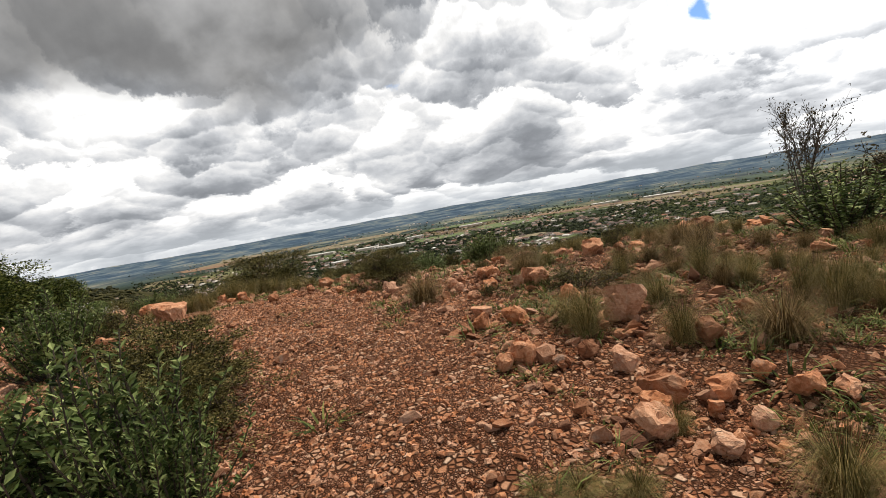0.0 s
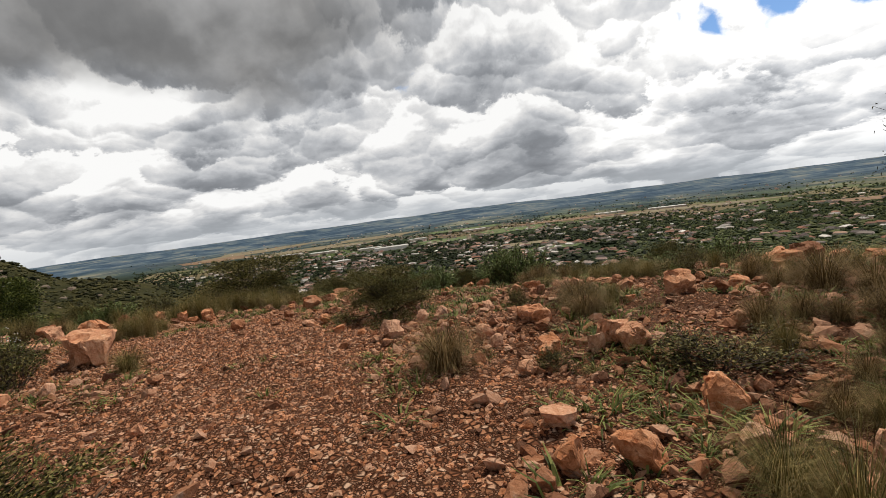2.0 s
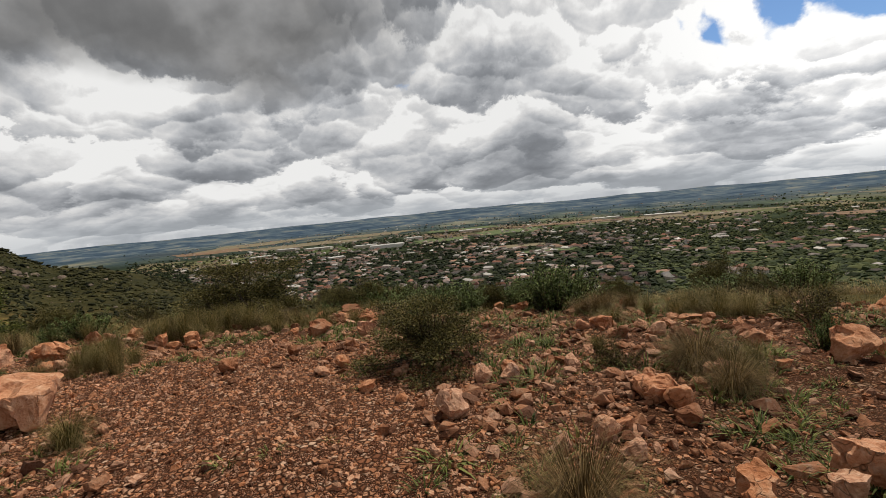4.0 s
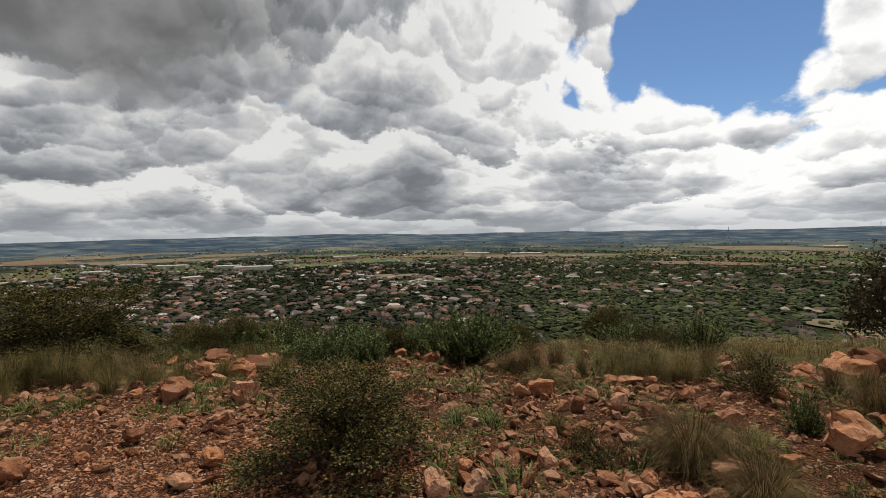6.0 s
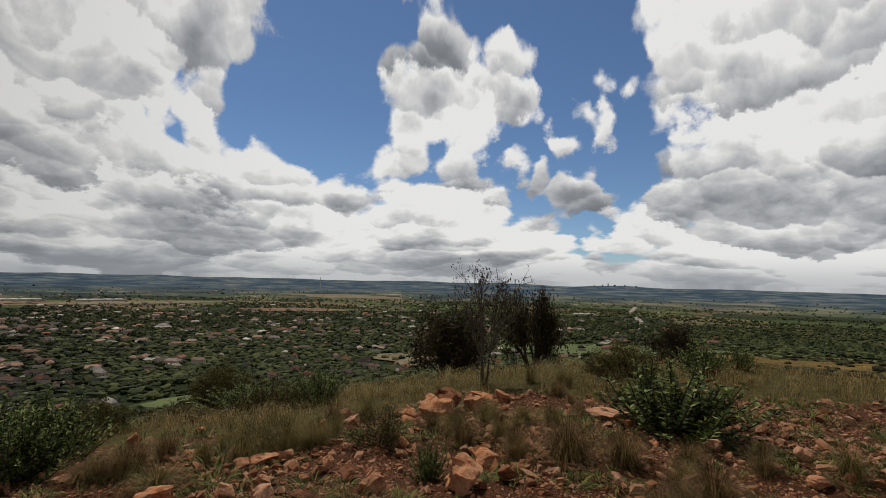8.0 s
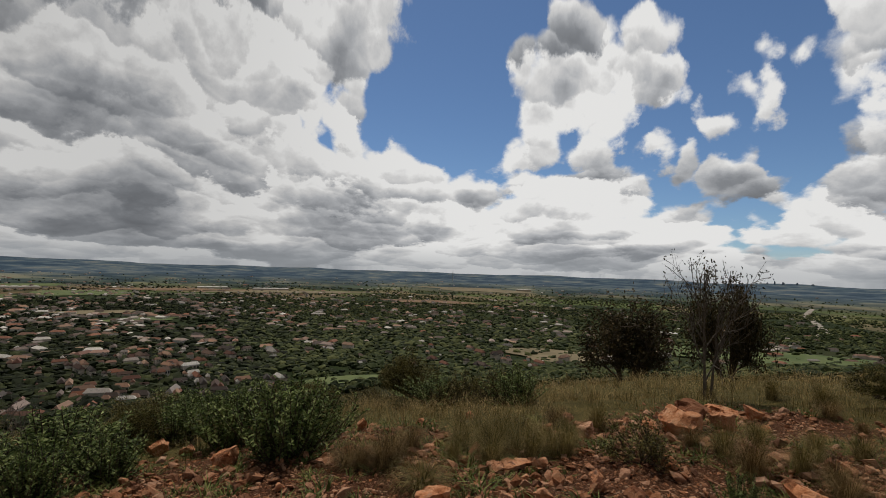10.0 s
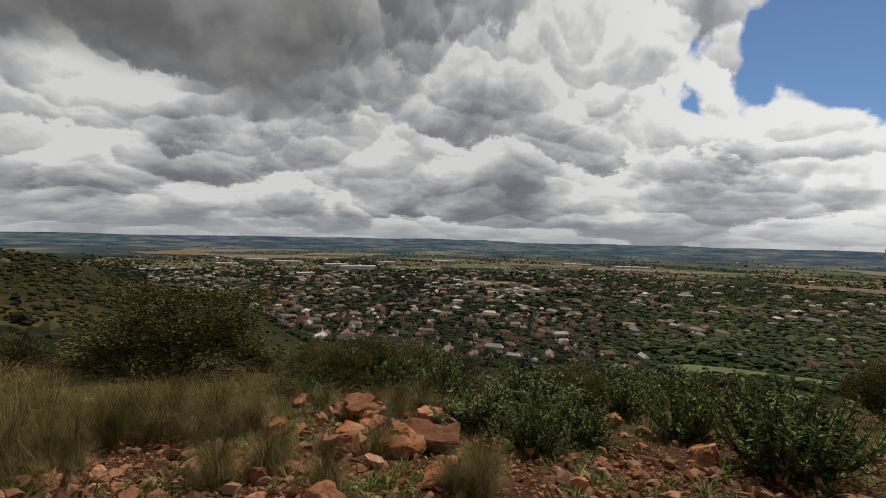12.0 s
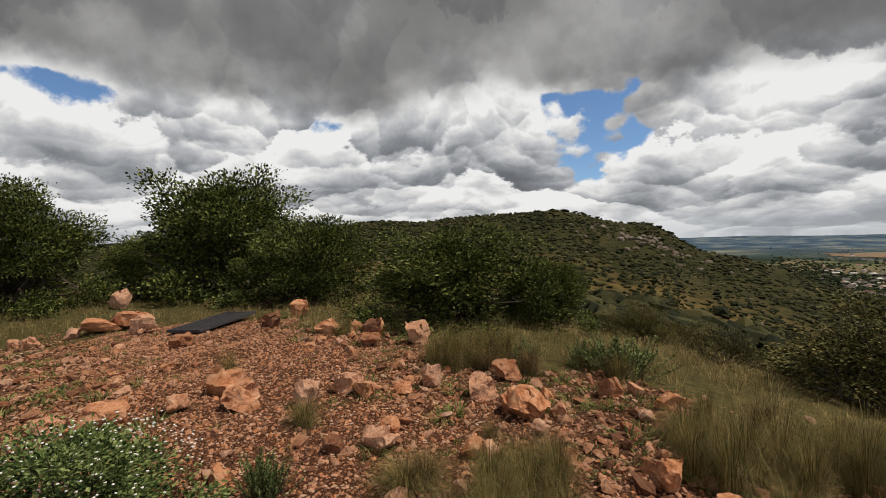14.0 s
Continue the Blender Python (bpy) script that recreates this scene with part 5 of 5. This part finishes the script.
green_tussock(0.21, 1.86, 0.26, 0.09)
green_tussock(0.43, 1.82, 0.25, 0.11)
green_tussock(0.03, 1.89, 0.17, 0.07)
green_tussock(0.15, 5.19, 0.17, 0.06)


def make_grate():
    """A dark ribbed metal sheet lying on the path."""
    x, y = -15.35, 5.35
    grate = thing("metal_grate", "dark ribbed metal sheet lying flat on red gravel", "metal sheet", "", (x, y, float(land(x, y)) + 0.10), 62)
    grate.matrix_basis = grate.matrix_basis @ pose(0, 0, 0, 3, -2, 0)
    w, d = 0.85, 1.9
    bm = bmesh.new()
    box(bm, -w / 2, -d / 2, 0, w / 2, d / 2, 0.02)
    part("sheet", bm, M_TRACK, grate)
    bm = bmesh.new()
    for a in (-w / 2, w / 2 - 0.05):
        box(bm, a, -d / 2, 0.022, a + 0.05, d / 2, 0.06)
    for b in (-d / 2, d / 2 - 0.05):
        box(bm, -w / 2 + 0.052, b, 0.022, w / 2 - 0.052, b + 0.05, 0.058)
    part("frame", bm, M_TRACK, grate)
    for i in range(9):
        bm = bmesh.new()
        a = -w / 2 + 0.10 + i * (w - 0.2) / 8.6
        box(bm, a, -d / 2 + 0.06, 0.022, a + 0.03, d / 2 - 0.06, 0.05)
        part("rib", bm, M_TRACK, grate)


make_grate()


def tuft_patch(x, y, rx, ry, count, seed):
    """A stand of tussocks, tawny and green by turns."""
    rng = np.random.default_rng(seed)
    for i in range(count):
        a, r = rng.uniform(0, 2 * np.pi), np.sqrt(rng.random())
        w = rng.uniform(0.22, 0.5)
        (tawny_tussock if rng.random() < 0.4 else green_tussock)(x + np.cos(a) * r * rx, y + np.sin(a) * r * ry, w, w * rng.uniform(0.6, 0.95))


tuft_patch(2.5, 4.7, 1.4, 1.9, 30, 201)
tuft_patch(3.3, 7.6, 1.0, 1.2, 12, 202)
tuft_patch(1.2, 10.1, 2.2, 0.8, 16, 203)
tuft_patch(-4.6, 11.0, 2.3, 0.8, 14, 204)
tuft_patch(-6.3, 11.9, 1.6, 0.9, 20, 205)
tuft_patch(-9.6, 10.8, 1.2, 1.0, 10, 206)
tuft_patch(-3.2, 13.3, 2.0, 0.8, 9, 207)
tuft_patch(5.6, 8.4, 0.9, 1.6, 10, 208)
tuft_patch(-6.6, 8.9, 0.8, 0.6, 4, 209)
tuft_patch(-13.0, 8.6, 1.0, 0.8, 6, 210)


def bush_patch(az, spread, near, deep, count, seed):
    """Dark shrubs along the edge of the slope."""
    rng = np.random.default_rng(seed)
    for i in range(count):
        x, y = polar(az + rng.uniform(-spread, spread), near + deep * rng.random())
        w = rng.uniform(0.5, 1.1)
        (scrub_bush if rng.random() < 0.65 else sage_bush)(x, y, w, w * rng.uniform(0.5, 0.75))


bush_patch(-8, 22, 8.6, 4.5, 13, 301)
bush_patch(20, 12, 9.0, 5.0, 9, 302)
bush_patch(42, 14, 12.0, 12.0, 18, 303)
bush_patch(-38, 10, 8.6, 4.0, 8, 304)
bush_patch(66, 10, 15.0, 14.0, 14, 305)
bush_patch(-80, 14, 10.0, 6.0, 6, 306)


def loose_stones():
    """Hand-sized stones strewn over the top."""
    rng = np.random.default_rng(15)
    done = 0
    while done < 290:
        x, y = rng.uniform(-14, 4.5), rng.uniform(0.5, 13)
        if rng.random() > rim(x, y) or beside_walk(x, y) < 0.6:
            continue
        w = 0.08 + 0.17 * rng.beta(1.3, 2.2)
        rock(x, y, w, w * rng.uniform(0.35, 0.8))
        done += 1


loose_stones()


def scattered(rng, k, grow):
    """k places on the hilltop where grow(x, y) lets a thing stand."""
    out = np.zeros((0, 2))
    while len(out) < k:
        a, r = rng.uniform(0, 2 * np.pi, 4 * k), np.sqrt(rng.uniform(0, 1, 4 * k)) * 16
        x, y = -3.0 - r * np.sin(a), 6.0 + r * np.cos(a)
        ok = rng.random(4 * k) < grow(x, y)
        out = np.concatenate([out, np.stack([x, y], -1)[ok]])
    return out[:k]


def make_gravel():
    """Fine chips trodden into the path, broken stone beside it."""
    rng = np.random.default_rng(16)
    cube = np.array([(x, y, z) for z in (-0.5, 0.5) for y in (-0.5, 0.5) for x in (-0.5, 0.5)], float)
    quads = np.array([(4, 5, 7, 6), (0, 1, 5, 4), (2, 6, 7, 3), (0, 4, 6, 2), (1, 3, 7, 5)])
    quads = np.concatenate([quads[:, [0, 1, 2]], quads[:, [0, 2, 3]]])
    sets = {}
    sets["gravel"] = (66000, 0.012, 0.044, M_GRAVEL, "loose angular red and pink gravel of the path", lambda x, y: rim(x, y) * np.clip(3.0 - beside_walk(x, y), 0.22, 1))
    sets["scree"] = (34000, 0.018, 0.072, M_SCREE, "weathered brown stone chips beside the path", lambda x, y: rim(x, y) * np.clip(beside_walk(x, y) - 0.7, 0.12, 1) * (0.3 + 0.7 * (waves(x, y, 1.6, 77) > -0.2)))
    sets["rubble"] = (10500, 0.045, 0.16, M_SCREE, "broken hand-sized stones strewn over the hilltop", lambda x, y: rim(x, y) * np.where(beside_walk(x, y) < 1.2, 0.10, 1.0) * (0.2 + 0.8 * (waves(x, y, 2.4, 78) > 0)))
    for name, (count, low, high, mat, label, grow) in sets.items():
        at = scattered(rng, count, grow)
        size = low + (high - low) * rng.beta(1.3, 3.0, count)
        z = land(at[:, 0], at[:, 1]) + size * 0.14
        s = np.stack([size * rng.uniform(0.8, 1.5, count), size * rng.uniform(0.7, 1.1, count), size * rng.uniform(0.35, 0.9, count)], -1)
        t = turns(rng, count, 0.5)
        pieces = []
        for k in range(8):
            i = np.arange(count)[k::8]
            if name == "gravel":
                shape, faces = cube + rng.uniform(-0.26, 0.26, cube.shape), quads
                shape[4:, :2] *= rng.uniform(0.45, 0.85)
            else:
                shape, faces = ball(1, 0.3, 1.0, 300 + k)
                for _ in range(5):
                    d = rng.normal(0, 1, 3)
                    d /= np.linalg.norm(d)
                    shape = shape - np.maximum(shape @ d - rng.uniform(0.3, 0.6), 0)[:, None] * d
                shape = shape * 0.7
            pieces.append(scatter(shape, faces, np.c_[at, z][i], t[i], s[i]))
        tagged(new(name, mesh_of(name, *joined(pieces), mat)), label, "gravel", kind="stuff")


make_gravel()


def make_meadow():
    """Tawny grass round the stony top and down the first slope."""
    rng = np.random.default_rng(17)
    for name, mat, count, tall, label in (("dry_grass", M_STRAW, 13500, 0.44, "dry straw-coloured grass round the stony top"), ("green_grass", M_GRASS, 5000, 0.34, "green and tawny grass on the slope")):
        a, r = np.radians(rng.uniform(-120, 130, count * 3)), rng.uniform(5, 30, count * 3)
        x, y = CENTRE[0] - r * np.sin(a), CENTRE[1] + r * np.cos(a)
        bare = rim(x, y)
        clump = waves(x, y, 1.7, 90 if mat is M_STRAW else 91)
        ok = np.nonzero(rng.random(count * 3) < (1 - bare) ** 2 * (0.25 + 0.75 * (clump > -0.1)))[0][:count]
        k = len(ok)
        shapes = [blades(rng, 15, 0.30, 1.0, 0.36, 0.011, 0.6, False) for _ in range(5)]
        pieces = []
        for j in range(5):
            i = ok[j::5]
            s = rng.uniform(0.5, 1.1, len(i))[:, None] * tall
            pieces.append(scatter(*shapes[j], np.c_[x[i], y[i], land(x[i], y[i]) - 0.02], turns(rng, len(i), 0.12), s * np.ones((1, 3))))
        tagged(new(name, mesh_of(name, *joined(pieces), mat)), label, "grass", kind="stuff")
    # small weeds between the stones
    at = scattered(rng, 6500, lambda x, y: rim(x, y) * np.clip(beside_walk(x, y) / 2.0 - 0.3, 0.03, 1) * (waves(x, y, 1.4, 55) > -0.1))
    pieces = []
    shapes = [blades(rng, 26, 0.6, 1.0, 0.85, 0.085, 0.5, False) for _ in range(4)]
    for j in range(4):
        p = at[j::4]
        s = (0.05 + 0.17 * rng.beta(1.2, 2.6, len(p)))[:, None]
        pieces.append(scatter(*shapes[j], np.c_[p, land(p[:, 0], p[:, 1]) - 0.005], turns(rng, len(p), 0.15), s * np.array([[1.2, 1.2, 0.8]])))
    tagged(new("weeds", mesh_of("weeds", *joined(pieces), M_WEED)), "small green weeds and grass between stones", "weeds", kind="stuff")


make_meadow()
